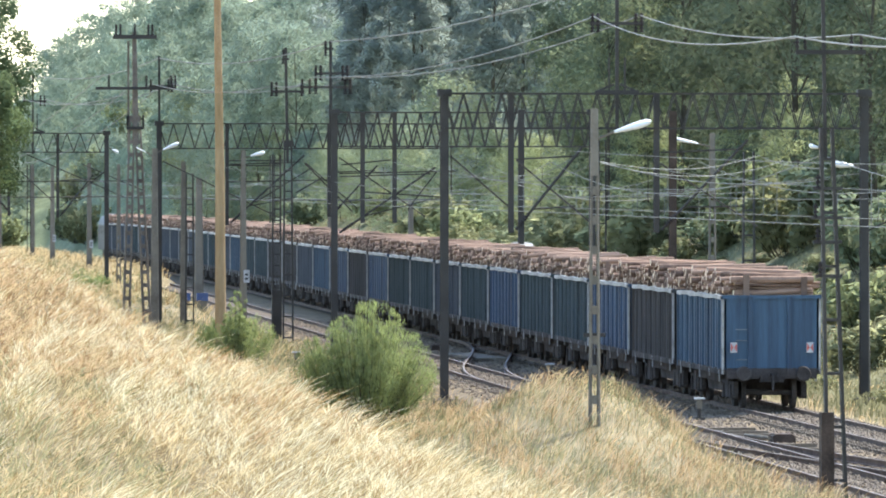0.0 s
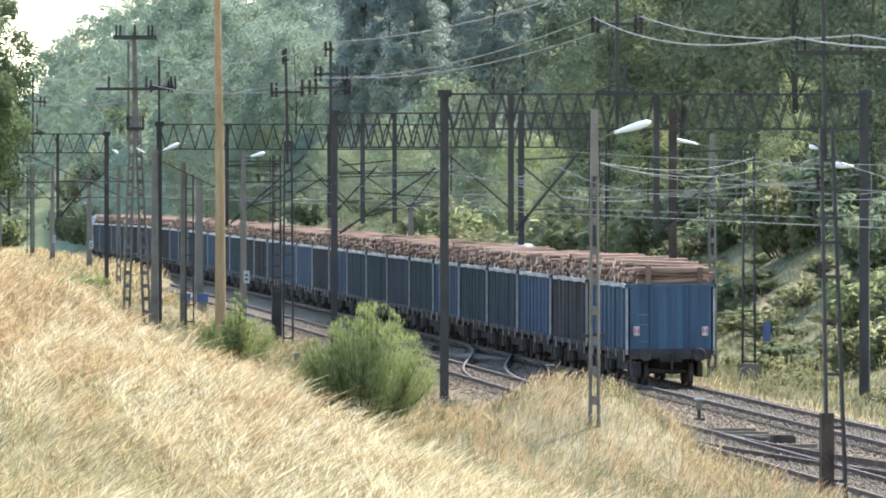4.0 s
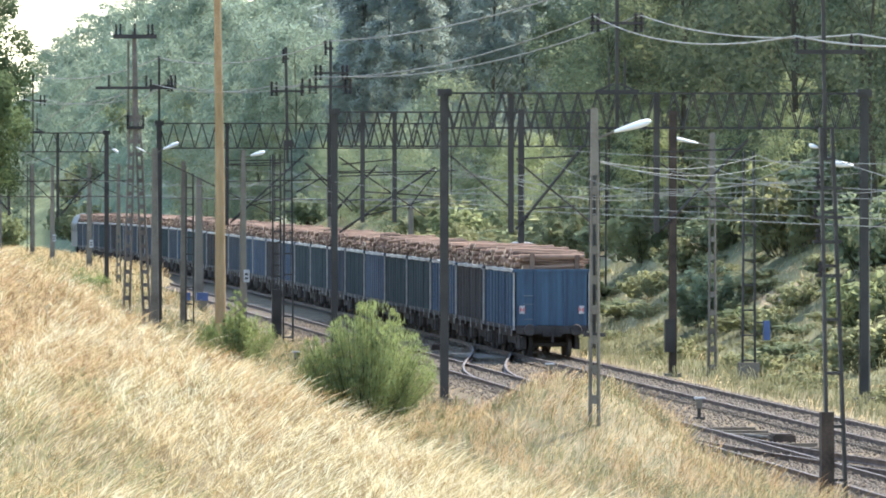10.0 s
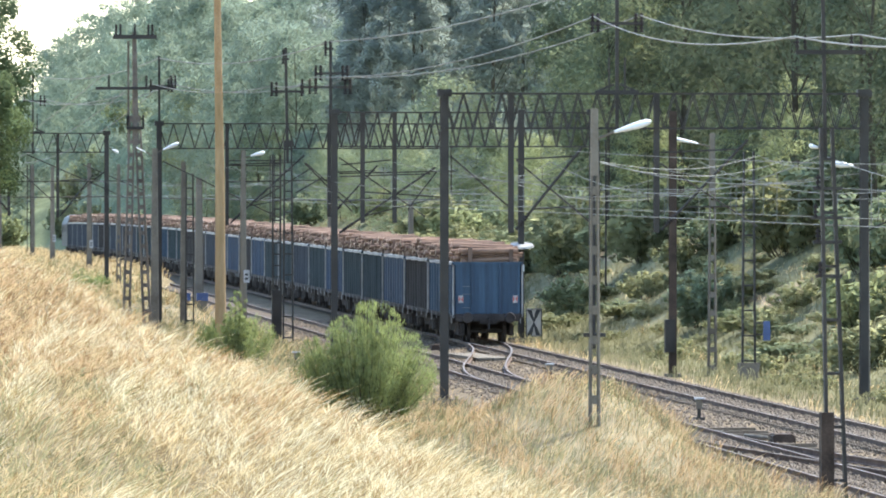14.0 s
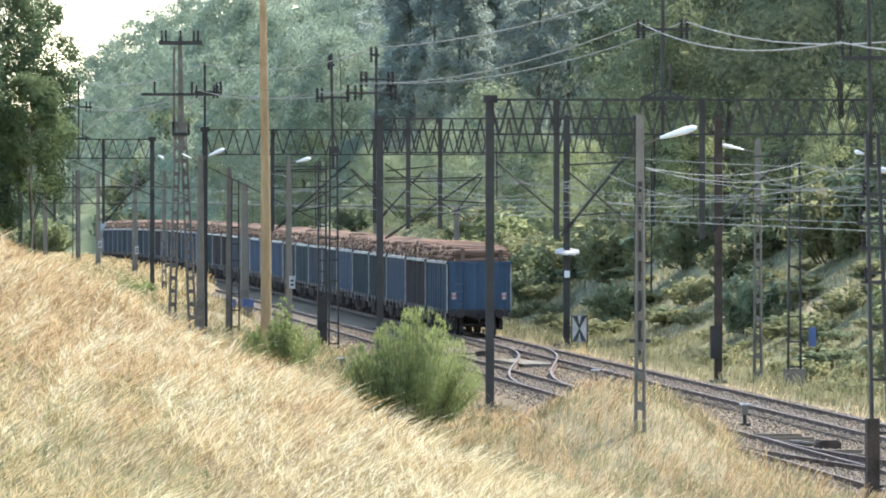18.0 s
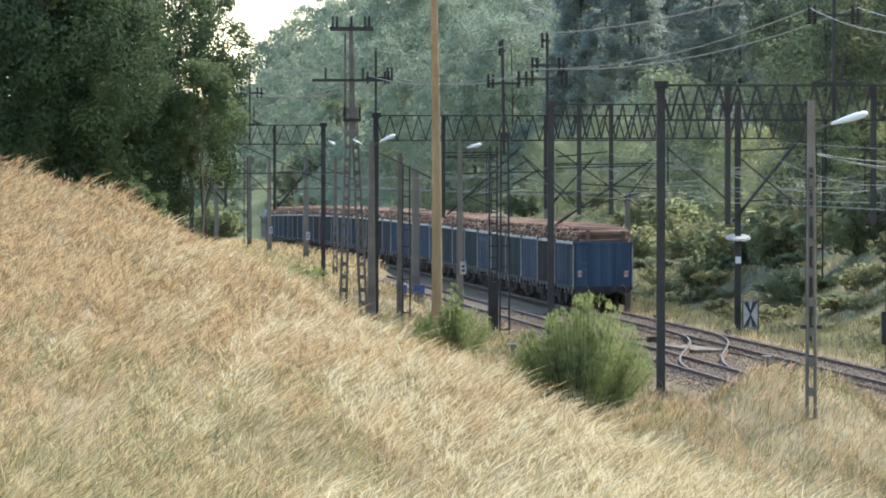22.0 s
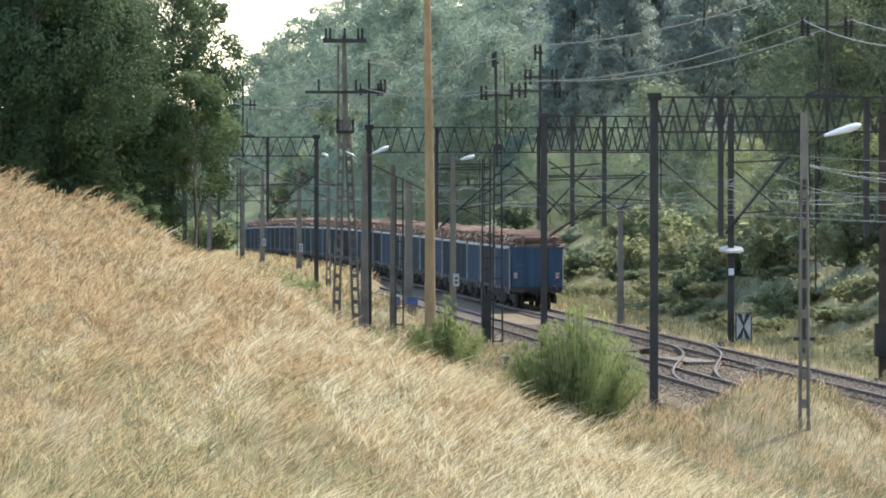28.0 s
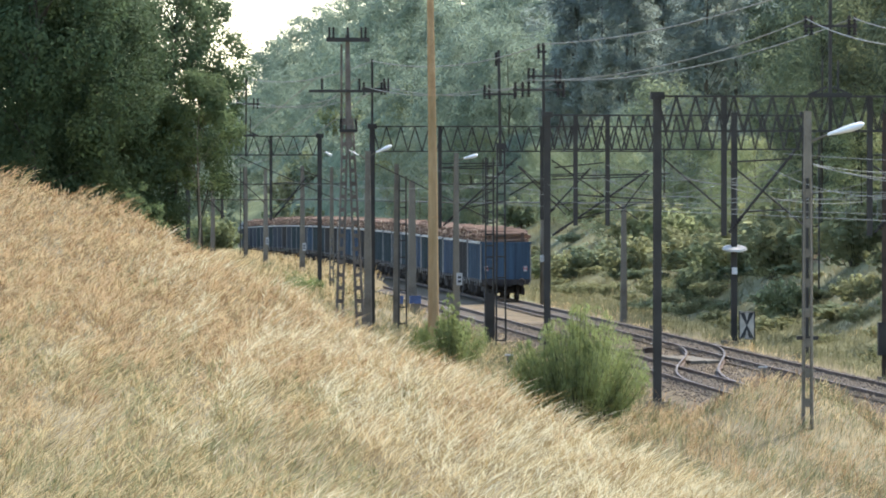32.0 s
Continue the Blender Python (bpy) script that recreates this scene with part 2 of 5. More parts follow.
def mesh_np(name, verts, faces, material, idx=None, normals=None):
    """A mesh from arrays of triangles or quads, with normals of its own where given."""
    me = bpy.data.meshes.new(name)
    verts, faces = np.asarray(verts, np.float32), np.asarray(faces, np.int32)
    k = faces.shape[1]
    me.vertices.add(len(verts))
    me.vertices.foreach_set("co", verts.ravel())
    me.loops.add(faces.size)
    me.loops.foreach_set("vertex_index", faces.ravel())
    me.polygons.add(len(faces))
    me.polygons.foreach_set("loop_start", np.arange(0, faces.size, k, dtype=np.int32))
    if idx is not None:
        me.polygons.foreach_set("material_index", np.asarray(idx, np.int32))
    me.update(calc_edges=True)
    if normals is not None:
        att = me.attributes.new("custom_normal", "FLOAT_VECTOR", "POINT")
        att.data.foreach_set("vector", np.asarray(normals, np.float32).ravel())
    for m in material if isinstance(material, (list, tuple)) else [material]:
        me.materials.append(m)
    return me


# ---- ground ----
TRACK, TRACK2 = 28.5, 23.75


def track_z(y):
    """The line is level and then falls away gently."""
    return 0.0 if y < 520 else -1.0e-5 * (y - 520) ** 2


RIDGE_Y = (0, 60, 115, 160, 200, 260, 290, 310, 320, 330, 345, 420, 520)
RIDGE_X = (9.9, 9.9, 9.9, 9.6, 9.1, 6.6, 5.5, 3.75, 1.6, -0.8, -3, -3, -3)
RIDGE_Z = (5.0, 2.9, 1.85, 2.1, 2.5, 3.8, 4.7, 5.8, 6.4, 7.25, 7.6, 7.4, 6.0)


def smooth(a, b, v):
    t = np.clip((v - a) / (b - a), 0, 1)
    return t * t * (3 - 2 * t)


def ground_z(x, y):
    """Height of the ground: near bank, flat formation, far cutting and hill."""
    x, y = np.asarray(x, float), np.asarray(y, float)
    base = -0.5 + np.where(y > 520, -1.0e-5 * (y - 520) ** 2, 0) * (x < 60)
    base = np.where(y > 1100, -3.9, base)
    rx, rz = np.interp(y, RIDGE_Y, RIDGE_X), np.interp(y, RIDGE_Y, RIDGE_Z)
    rz = rz + (rz * 0.02) * np.sin(x * 0.9 + y * 0.11) + 0.10 * np.sin(x * 0.5 + 1.3) * np.sin(y * 0.07)
    fall = 1 - (1 - np.clip((x - rx) / np.maximum(1.7 * (rz + 0.6), 4.0), 0, 1)) ** 1.6
    bank = rz * (1 - fall) + base * fall
    bank = np.where(y > 330, base + (bank - base) * (1 - smooth(335, 400, y) * smooth(-30, 6, x)), bank)
    low = 0.75 * (1 - smooth(175, 225, y)) * (1 - smooth(20.2, 21.9, x))
    mound = 1.75 * np.exp(-((x - 19.0) / 2.6) ** 2 - ((y - 199) / np.where(y < 199, 16, 9)) ** 2) * (1 - smooth(20.3, 21.5, x))
    z = np.where(x < 23, np.maximum(bank, base) + (low + mound) * smooth(12, 15, x), base)
    edge = 21.6 + 3.9 * smooth(490, 545, y)  # the near line ends and rough grass takes its place
    z = z + 0.75 * smooth(395, 450, y) * (1 - smooth(900, 940, y)) * (1 - smooth(edge - 0.7, edge + 0.6, x)) * smooth(4, 12, x)
    # far side: ditch, cutting slope, wooded hill
    cut = smooth(34.8, 47, x) * (4.6 + 1.0 * np.sin(y * 0.021) + 0.5 * np.sin(y * 0.06 + x * 0.2)) + smooth(47, 130, x) * (9 + 6 * smooth(600, 1000, y)) + smooth(100, 500, x) * 22
    z = z + np.where(x > 34.8, cut, 0) * smooth(60, 140, y)
    z = z + smooth(47, 75, x) * smooth(600, 900, y) * 7
    z = z + smooth(1110, 1215, y) * np.interp(x, (16, 34, 51, 80, 140), (0, 7, 9, 13, 10))
    return z + smooth(930, 975, y) * (4 + 10 * smooth(18, 48, x)) * (1 - 0.6 * smooth(50, 75, x)) * np.maximum(smooth(4, 14, np.abs(x - 27)), smooth(1070, 1110, y))


xs = np.unique(np.concatenate([np.linspace(-900, -60, 12), np.linspace(-60, -14, 12), np.linspace(-14, 50, 110), np.linspace(50, 130, 20), np.linspace(130, 1500, 14)]))
ys = np.unique(np.concatenate([np.linspace(-200, 0, 8), np.linspace(0, 100, 24), np.linspace(100, 480, 150), np.linspace(480, 1250, 92), np.linspace(1270, 4500, 14)]))
gx, gy = np.meshgrid(xs, ys)
gz = ground_z(gx, gy)
nx, ny = len(xs), len(ys)
ii = (np.arange(ny - 1)[:, None] * nx + np.arange(nx - 1)[None, :]).ravel()
ground = new("ground", mesh_np("ground", np.stack([gx.ravel(), gy.ravel(), gz.ravel()], 1), np.stack([ii, ii + 1, ii + nx + 1, ii + nx], 1), (M_SOIL, M_TURF, M_WOODFLOOR), np.where(((gx > 51) | (gy > 900))[:-1, :-1].ravel(), 2, ((gx + 0.8 * np.sin(gy * 0.3))[:-1, :-1].ravel() > 33.5).astype(int) | ((gy > 480) & (np.abs(gx - 12) > 14.5))[:-1, :-1].ravel().astype(int))))
tagged(ground, "dry grassy cutting banks and flat track formation", "ground", kind="structure")
for p in ground.data.polygons:
    p.use_smooth = True

SAND = ((41.6, 412), (43.0, 385), (40.3, 330), (44.6, 300))


def sandy(x, y):
    return sum(np.exp(-(((x - a) / 1.3) ** 2) - ((y - b) / 9) ** 2) for a, b in SAND) + 0.18 * np.sin(x * 3.1 + y * 0.7) > 0.55


patch = sandy(gx, gy)[:-1, :-1].ravel()
idx = np.empty(len(patch), np.int32)
ground.data.polygons.foreach_get("material_index", idx)
ground.data.polygons.foreach_set("material_index", np.where(patch, 3, idx).astype(np.int32))
ground.data.materials.append(M_SAND)

# ---- track bed and rails ----
YS = [120 + 8 * i for i in range(51)] + [528 + 22 * i for i in range(26)]


def sweep(bm, profile, path, mi=0):
    """A profile of (x, z) carried along a path of (x, y, z)."""
    rows = [[bm.verts.new((p[0] + a, p[1], p[2] + b)) for a, b in profile] for p in path]
    for r, s in zip(rows, rows[1:]):
        for j in range(len(profile) - 1):
            bm.faces.new((r[j], s[j], s[j + 1], r[j + 1])).material_index = mi


bm = bmesh.new()
sweep(bm, [(-2.9, -0.6), (-1.75, -0.2), (-0.2, -0.17), (2.4, -0.26), (4.9, -0.17), (6.5, -0.2), (7.6, -0.6)], [(TRACK2 + 0.0, y, track_z(y)) for y in YS])
bed = part("track_bed", bm, M_BALLAST)
tagged(bed, "grey-brown crushed stone ballast under both tracks", "ballast", kind="structure")

FOOT = [(-0.075, -0.17), (-0.075, -0.155), (-0.012, -0.14), (-0.012, -0.045), (-0.036, -0.035), (-0.036, 0.0)]
HEADP = [(-0.036, 0.0), (0.036, 0.0)]
FOOT2 = [(0.036, 0.0), (0.036, -0.035), (0.012, -0.045), (0.012, -0.14), (0.075, -0.155), (0.075, -0.17)]


def rail(path, parent, name="rail"):
    b = bmesh.new()
    sweep(b, FOOT, path, 0)
    sweep(b, HEADP, path, 1)
    sweep(b, FOOT2, path, 0)
    return part(name, b, (M_RAIL, M_RAILTOP), parent)


def track(x, label):
    t = empty("railway_track", pose(0, 0, 0), label, "railway track", "running lines", "structure")
    for side in (-0.755, 0.755):
        rail([(x + side, y, track_z(y)) for y in YS if x == TRACK or y < 560], t)
    return t


for tx in (TRACK, TRACK2):
    bm = bmesh.new()
    sweep(bm, [(-1.15, -0.15), (0, -0.135), (1.15, -0.15)], [(tx, y, track_z(y)) for y in YS if tx == TRACK or y < 560])
    tagged(part("oily_ballast", bm, M_OILY), "dark oily ballast strip between the rails", "ballast", kind="structure")

line_far = track(TRACK, "straight running line with rusty rails, under the timber train")
line_near = track(TRACK2, "straight near running line with worn rails on sleepers")


def ease(t):
    return t * t * (3 - 2 * t)


def crossover(x0, y0, x1, y1, label):
    t = empty("crossover_track", pose(0, 0, 0), label, "turnout", "crossovers", "structure")
    for side in (-0.755, 0.755):
        rail([(x0 + (x1 - x0) * ease(i / 24) + side, y0 + (y1 - y0) * i / 24, 0.006) for i in range(25)], t, "switch_rail")
    return t


crossover(TRACK, 148, TRACK2, 216, "crossover with worn rails between the two lines")
crossover(TRACK2, 270, TRACK, 340, "curved crossover rails between the two lines")

me_sleeper = None
for x in (TRACK, TRACK2):
    owner = line_far if x == TRACK else line_near
    for i in range(150):
        y = 172 + 0.62 * i * 1.0
        if me_sleeper is None:
            b = bmesh.new()
            box(b, -1.28, 1.28, -0.12, 0.12, -0.36, -0.128)
            s = part("sleeper", b, M_SLEEPER, owner)
            me_sleeper = s.data
        else:
            s = new("sleeper", me_sleeper)
            s.parent = owner
        s.location = (x, y, random.uniform(-0.01, 0.0))

# loose stones on the track bed
rng = np.random.default_rng(4)
n = 36000
sx, sy = rng.uniform(21.8, 31.0, n * 2), rng.uniform(165, 400, n * 2)
ok = rng.random(n * 2) < (165 / sy) ** 1.2
sx, sy = sx[ok][:n], sy[ok][:n]
n = len(sx)
sz = np.maximum(np.where(np.minimum(np.abs(sx - TRACK), np.abs(sx - TRACK2)) < 1.1, -0.138, -1), np.interp(sx - TRACK2, (-2.9, -1.75, -0.2, 2.4, 4.9, 6.5, 7.6), (-0.6, -0.2, -0.17, -0.26, -0.17, -0.2, -0.6)))
sr = rng.uniform(0.025, 0.06, n)
octa = np.array([(1, 0, 0), (-1, 0, 0), (0, 1, 0), (0, -1, 0), (0, 0, 1), (0, 0, -1)], float)
v = octa[None] * sr[:, None, None] * rng.uniform(0.6, 1.3, (n, 6, 1)) + np.stack([sx, sy, sz + 0.01], 1)[:, None, :]
tri = np.array([(0, 2, 4), (2, 1, 4), (1, 3, 4), (3, 0, 4), (2, 0, 5), (1, 2, 5), (3, 1, 5), (0, 3, 5)])
f = (np.arange(n) * 6)[:, None, None] + tri[None]
stones = new("ballast_stones", mesh_np("ballast_stones", v.reshape(-1, 3), f.reshape(-1, 3), M_STONES))
tagged(stones, "loose grey-brown crushed stones between the rails", "stones", kind="stuff")


def point_machine(x, y):
    e = empty("point_machine", pose(x, y, -0.25), "dark point machine with rods beside the switch", "point machine", "point machines")
    bm = bmesh.new()
    box(bm, -0.3, 0.3, -0.55, 0.55, 0.0, 0.2)
    part("casing", bm, M_RUST, e)
    bm = bmesh.new()
    box(bm, -0.25, 0.25, -0.5, 0.5, 0.2, 0.24)
    part("lid", bm, M_RUST, e)
    for d in (-0.5, 0.5):
        bm = bmesh.new()
        rod(bm, (-2.4, d, 0.1), (-0.4, d, 0.12), 0.03)
        part("rod", bm, M_STEEL, e)
    return e


point_machine(26.0, 213)
point_machine(26.2, 330)
for y in (205, 208.5, 216.5, 219, 222):  # long switch timbers
    bm = bmesh.new()
    box(bm, -1.5, 2.6, -0.13, 0.13, -0.3, -0.118)
    b = part("switch_timber", bm, M_SLEEPER, line_near)
    b.location = (TRACK2, y, 0)
bm = bmesh.new()
rod(bm, (0, 0, 0), (0.25, -3.2, 0.03), 0.05, None, 8)
b = part("pale_pipe", bm, M_CONC)
b.location = (25.15, 214, -0.08)
tagged(b, "short pale pipe lying beside the switch", "pipe")

bm = bmesh.new()
box(bm, -0.4, 0.4, -0.1, 0.1, 0.0, 0.12)
b = part("cable_marker", bm, M_WHITE)
b.location = (22.5, 283, -0.36)
tagged(b, "low white cable marker beside the near line", "marker")

for x, y0, y1 in ((22.25, 150, 236), (22.02, 150, 222), (24.9, 196, 214)):
    bm = bmesh.new()
    sweep(bm, [(-0.03, 0.0), (-0.03, 0.05), (0.03, 0.05), (0.03, 0.0)], [(x + 0.05 * math.sin(y * 0.11), y, -0.22) for y in range(y0, y1, 4)])
    tagged(part("point_rodding", bm, M_CONC), "pale point rodding laid along the near line", "point rodding", "point rodding runs")

panel = empty("crossing_panel", pose(26.4, 314, -0.2, 0, 0, 3.2), "pale worn timber panel laid between the tracks", "crossing panel")
for i in range(4):
    bm = bmesh.new()
    box(bm, -0.62 + 0.31 * i, -0.33 + 0.31 * i, -5.0 + 0.3 * (i % 2), 5.0 - 0.4 * (i % 3), 0.0, 0.1)
    part("plank", bm, M_CONC, panel)


# ---- the timber train ----
L = 13.4
BODY_TOP, BODY_LOW, HALF = 3.3, 1.12, 1.45


WHEELS = []


def wagon(paint):
    w = empty("open_wagon", pose(0, 0, 0), "open freight wagon with ribbed steel sides carrying logs", "freight wagon", "wagons of the timber train")
    y0, y1 = 0.62, L - 0.62
    bm = bmesh.new()
    box(bm, -HALF + 0.10, HALF - 0.10, y0, y1, 1.0, 1.2)
    part("floor_frame", bm, M_UNDER, w)
    for sx, nm in ((-1, "side_wall"), (1, "side_wall")):
        bm = bmesh.new()
        a, b = sorted((sx * (HALF - 0.06), sx * (HALF - 0.12)))
        box(bm, a, b, y0, y1, BODY_LOW + 0.05, BODY_TOP - 0.05)
        s = part(nm, bm, paint, w)
        for i in range(17):
            yy = y0 + 0.42 + i * (y1 - y0 - 0.84) / 16
            bm = bmesh.new()
            wd = 0.10 if i % 2 else 0.055
            a, b = sorted((sx * (HALF - 0.062), sx * (HALF + (0.0 if i % 2 else -0.03))))
            box(bm, a, b, yy - wd, yy + wd, BODY_LOW + 0.02, BODY_TOP - 0.11)
            part("rib", bm, paint, s)
        for yy in (y0, y1 - 0.1):
            bm = bmesh.new()
            a, b = sorted((sx * (HALF - 0.06), sx * (HALF + 0.005)))
            box(bm, a, b, yy, yy + 0.1, BODY_LOW - 0.1, BODY_TOP - 0.1)
            part("corner_post", bm, M_RIM if yy == y0 else paint, s, "bare pale corner post" if yy == y0 else "")
        bm = bmesh.new()
        a, b = sorted((sx * (HALF - 0.14), sx * (HALF + 0.03)))
        sweep(bm, [(a, BODY_TOP - 0.1), (a, BODY_TOP + 0.01), (b, BODY_TOP + 0.01), (b, BODY_TOP - 0.1), (a, BODY_TOP - 0.1)], [(0.025 * math.sin(i * 2.3 + sx), y0 - 0.02 + (y1 - y0 + 0.04) * i / 12, 0.022 * math.sin(i * 1.7 + 2 * sx)) for i in range(13)])
        part("top_rim", bm, M_RIM, s, "pale worn top rim")
        bm = bmesh.new()
        a, b = sorted((sx * (HALF - 0.1), sx * (HALF - 0.01)))
        box(bm, a, b, y0, y1, BODY_LOW - 0.12, BODY_LOW + 0.05)
        part("solebar", bm, M_UNDER, s)
        for i in range(5):
            yy = y0 + 0.9 + i * 2.58
            x = sx * (HALF - 0.02)
            bm = bmesh.new()
            bar(bm, (x, yy, BODY_LOW + 0.02), (x, yy, BODY_LOW - 0.34 + 0.1 * (i % 2)), 0.035, 0.05)
            part("lashing_hook", bm, M_RIM, s)
    for ye, nm in ((y0, -1), (y1, 1)):
        bm = bmesh.new()
        a, b = sorted((ye, ye - nm * 0.06))
        box(bm, -HALF + 0.06, HALF - 0.06, a, b, BODY_LOW + 0.02, BODY_TOP - 0.06)
        e = part("end_wall", bm, paint, w)
        bm = bmesh.new()
        for x in (-0.62, 0.53):
            a, b = sorted((ye, ye + nm * 0.08))
            box(bm, x - 0.07, x + 0.07, a, b, BODY_LOW, BODY_TOP - 0.02)
        part("end_stiffener", bm, paint, e)
        bm = bmesh.new()
        a, b = sorted((ye + nm * 0.05, ye - nm * 0.10))
        box(bm, -HALF + 0.0, HALF, a, b, BODY_TOP - 0.09, BODY_TOP + 0.015)
        part("end_rim", bm, paint, e)
        a, b = sorted((ye + nm * 0.02, ye + nm * 0.06))
        for z in (1.42, 1.98, 2.3):
            bm = bmesh.new()
            box(bm, -1.05, -0.72, a, b, z, z + 0.028)
            part("step_rung", bm, M_DULLRIM, e)
        bm = bmesh.new()
        a, b = sorted((ye + nm * 0.12, ye - nm * 0.1))
        box(bm, -1.32, 1.32, a, b, 0.88, 1.18)
        box(bm, -0.35, 0.35, a + nm * 0.02, b + nm * 0.02, 0.78, 1.0)
        part("buffer_beam", bm, M_UNDER, e)
        for x in (-0.875, 0.875):
            bm = bmesh.new()
            rod(bm, (x, ye, 1.03), (x, ye + nm * 0.5, 1.03), 0.11, 0.09, 10)
            rod(bm, (x, ye + nm * 0.5, 1.03), (x, ye + nm * 0.62, 1.03), 0.23, 0.2, 14)
            part("buffer", bm, M_UNDER, e)
        bm = bmesh.new()
        rod(bm, (0, ye, 1.0), (0, ye + nm * 0.4, 0.95), 0.06, 0.05)
        rod(bm, (0, ye + nm * 0.4, 0.97), (0, ye + nm * 0.42, 0.55), 0.045, 0.04)
        part("coupling", bm, M_UNDER, e)
    for yb in (2.52, L - 2.52):
        bm = bmesh.new()
        for sx in (-1, 1):
            box(bm, sx * 1.0 - 0.07, sx * 1.0 + 0.07, yb - 1.5, yb + 1.5, 0.36, 0.78)
            box(bm, sx * 1.0 - 0.1, sx * 1.0 + 0.1, yb - 0.35, yb + 0.35, 0.3, 0.9)
            for d in (-0.9, 0.9):
                box(bm, sx * 1.02 - 0.1, sx * 1.02 + 0.12, yb + d - 0.16, yb + d + 0.16, 0.28, 0.7)
        box(bm, -1.0, 1.0, yb - 0.2, yb + 0.2, 0.5, 0.98)
        g = part("bogie", bm, M_UNDER, w)
        for d in (-0.9, 0.9):
            bm = bmesh.new()
            for sx in (-1, 1):
                rod(bm, (sx * 0.69, 0, 0), (sx * 0.81, 0, 0), 0.46, 0.46, 20)
                rod(bm, (sx * 0.67, 0, 0), (sx * 0.69, 0, 0), 0.49, 0.49, 20)
                for q in range(4):
                    a = q * math.pi / 2
                    rod(bm, (sx * 0.80, 0.24 * math.cos(a), 0.24 * math.sin(a)), (sx * 0.825, 0.24 * math.cos(a), 0.24 * math.sin(a)), 0.06, None, 6)
            rod(bm, (-0.7, 0, 0), (0.7, 0, 0), 0.09, 0.09, 8)
            ws = part("wheelset", bm, M_UNDER, g)
            ws.location = (0, yb + d, 0.46)
            WHEELS.append(ws)
    bm = bmesh.new()
    box(bm, -1.15, 1.15, 4.4, 9.7, 0.72, 1.02)
    box(bm, -0.95, 0.9, 5.2, 8.6, 0.42, 0.8)
    part("brake_box", bm, M_UNDER, w)
    bm = bmesh.new()
    rod(bm, (0.3, 7.2, 0.7), (0.3, 8.4, 0.7), 0.22, 0.22, 10)
    part("air_tank", bm, M_UNDER, w)
    return w


LOG_ME = []


def log_meshes():
    for k in range(6):
        bm = bmesh.new()
        rod(bm, (-1.22, 0, 0), (1.22, 0.03 * (k - 2), 0), 0.085, 0.085 * (0.8 + 0.04 * k), 8, 0, 1)
        me = bpy.data.meshes.new("log")
        bm.to_mesh(me)
        bm.free()
        me.materials.append(M_LOG1)
        me.materials.append(M_LOGEND1)
        LOG_ME.append(me)


def log_pile(seed, single=False):
    """Bundles of logs laid across the wagon to uneven heights, with upright stakes at both ends."""
    rng = random.Random(seed)
    p = new("log_load")
    count = 0
    bm = bmesh.new()
    y, bundle_end, lift = 0.95, 0.0, 0.0
    while y < L - 1.0:
        if y > bundle_end:  # the next bundle stands higher or lower
            bundle_end = y + rng.uniform(1.3, 2.9)
            lift = rng.uniform(-0.16, 0.24) if y > 1.2 else 0.1
        dev = rng.uniform(-0.12, 0.12) + 0.08 * math.sin(y * 3.1 + 2 * seed)
        z = BODY_TOP - 0.35
        top = BODY_TOP + 0.36 + lift + dev
        r = rng.uniform(0.06, 0.095)
        while z < top:
            r2 = rng.choice((0.042, 0.055, 0.068, 0.082, 0.105)) * rng.uniform(0.9, 1.1)
            z += r2
            jx, jy = rng.gauss(0, 0.10), rng.uniform(-0.07, 0.07)
            half = rng.uniform(1.12, 1.3)
            tilt = rng.uniform(-0.07, 0.07)
            if z < BODY_TOP + 0.06:
                half = min(half, 1.3 - abs(jx))
            if single and count < 300 and z > BODY_TOP - 0.2:
                o = new("log", LOG_ME[rng.randrange(6)])
                o.parent = p
                o.matrix_basis = pose(jx, y + jy, z, 0, -math.degrees(tilt) * 0.8, rng.uniform(-4, 4)) @ Matrix.Diagonal((half / 1.22, r2 / 0.085, r2 / 0.085, 1))
                count += 1
                z += r2 * 0.92
                continue
            rod(bm, (-half + jx, y + jy, z - tilt), (half + jx, y + jy + rng.uniform(-0.15, 0.15), z + tilt), r2, r2 * rng.uniform(0.85, 1.0), 7, 0, 1)
            z += r2 * 0.92
        y += r * 2
    for i in range(7):  # loose logs thrown across the top
        yy = rng.uniform(1.6, L - 1.8)
        zz = BODY_TOP + 0.52 + rng.uniform(0, 0.16)
        a, b = rng.uniform(-0.5, 0.5), rng.uniform(-0.2, 0.2)
        rod(bm, (-1.2 + b, yy, zz), (1.15 + b, yy + a, zz + rng.uniform(-0.12, 0.12)), 0.08, 0.065, 7, 0, 1)
    rest = part("timber", bm, (M_LOG, M_LOGEND), p)
    rest["kind"] = "stuff"
    tagged(p, "brown pine logs stacked crosswise in the wagon", "logs", "log loads")
    for i in range(5):
        for x in (-1.28, 1.28):
            y = 1.9 + i * 2.3 + rng.uniform(-0.2, 0.2)
            bm = bmesh.new()
            box(bm, x - 0.06, x + 0.06, y, y + 0.13, BODY_TOP - 0.5, BODY_TOP + rng.uniform(0.4, 0.68))
            part("stake", bm, M_STAKE, p)
    for x in (-0.72, 0.98):
        for y in (0.74, L - 0.86):
            bm = bmesh.new()
            box(bm, x - 0.09, x + 0.09, y, y + 0.12, BODY_TOP - 0.5, BODY_TOP + rng.uniform(0.55, 0.7))
            part("stake", bm, M_STAKE, p)
    return p


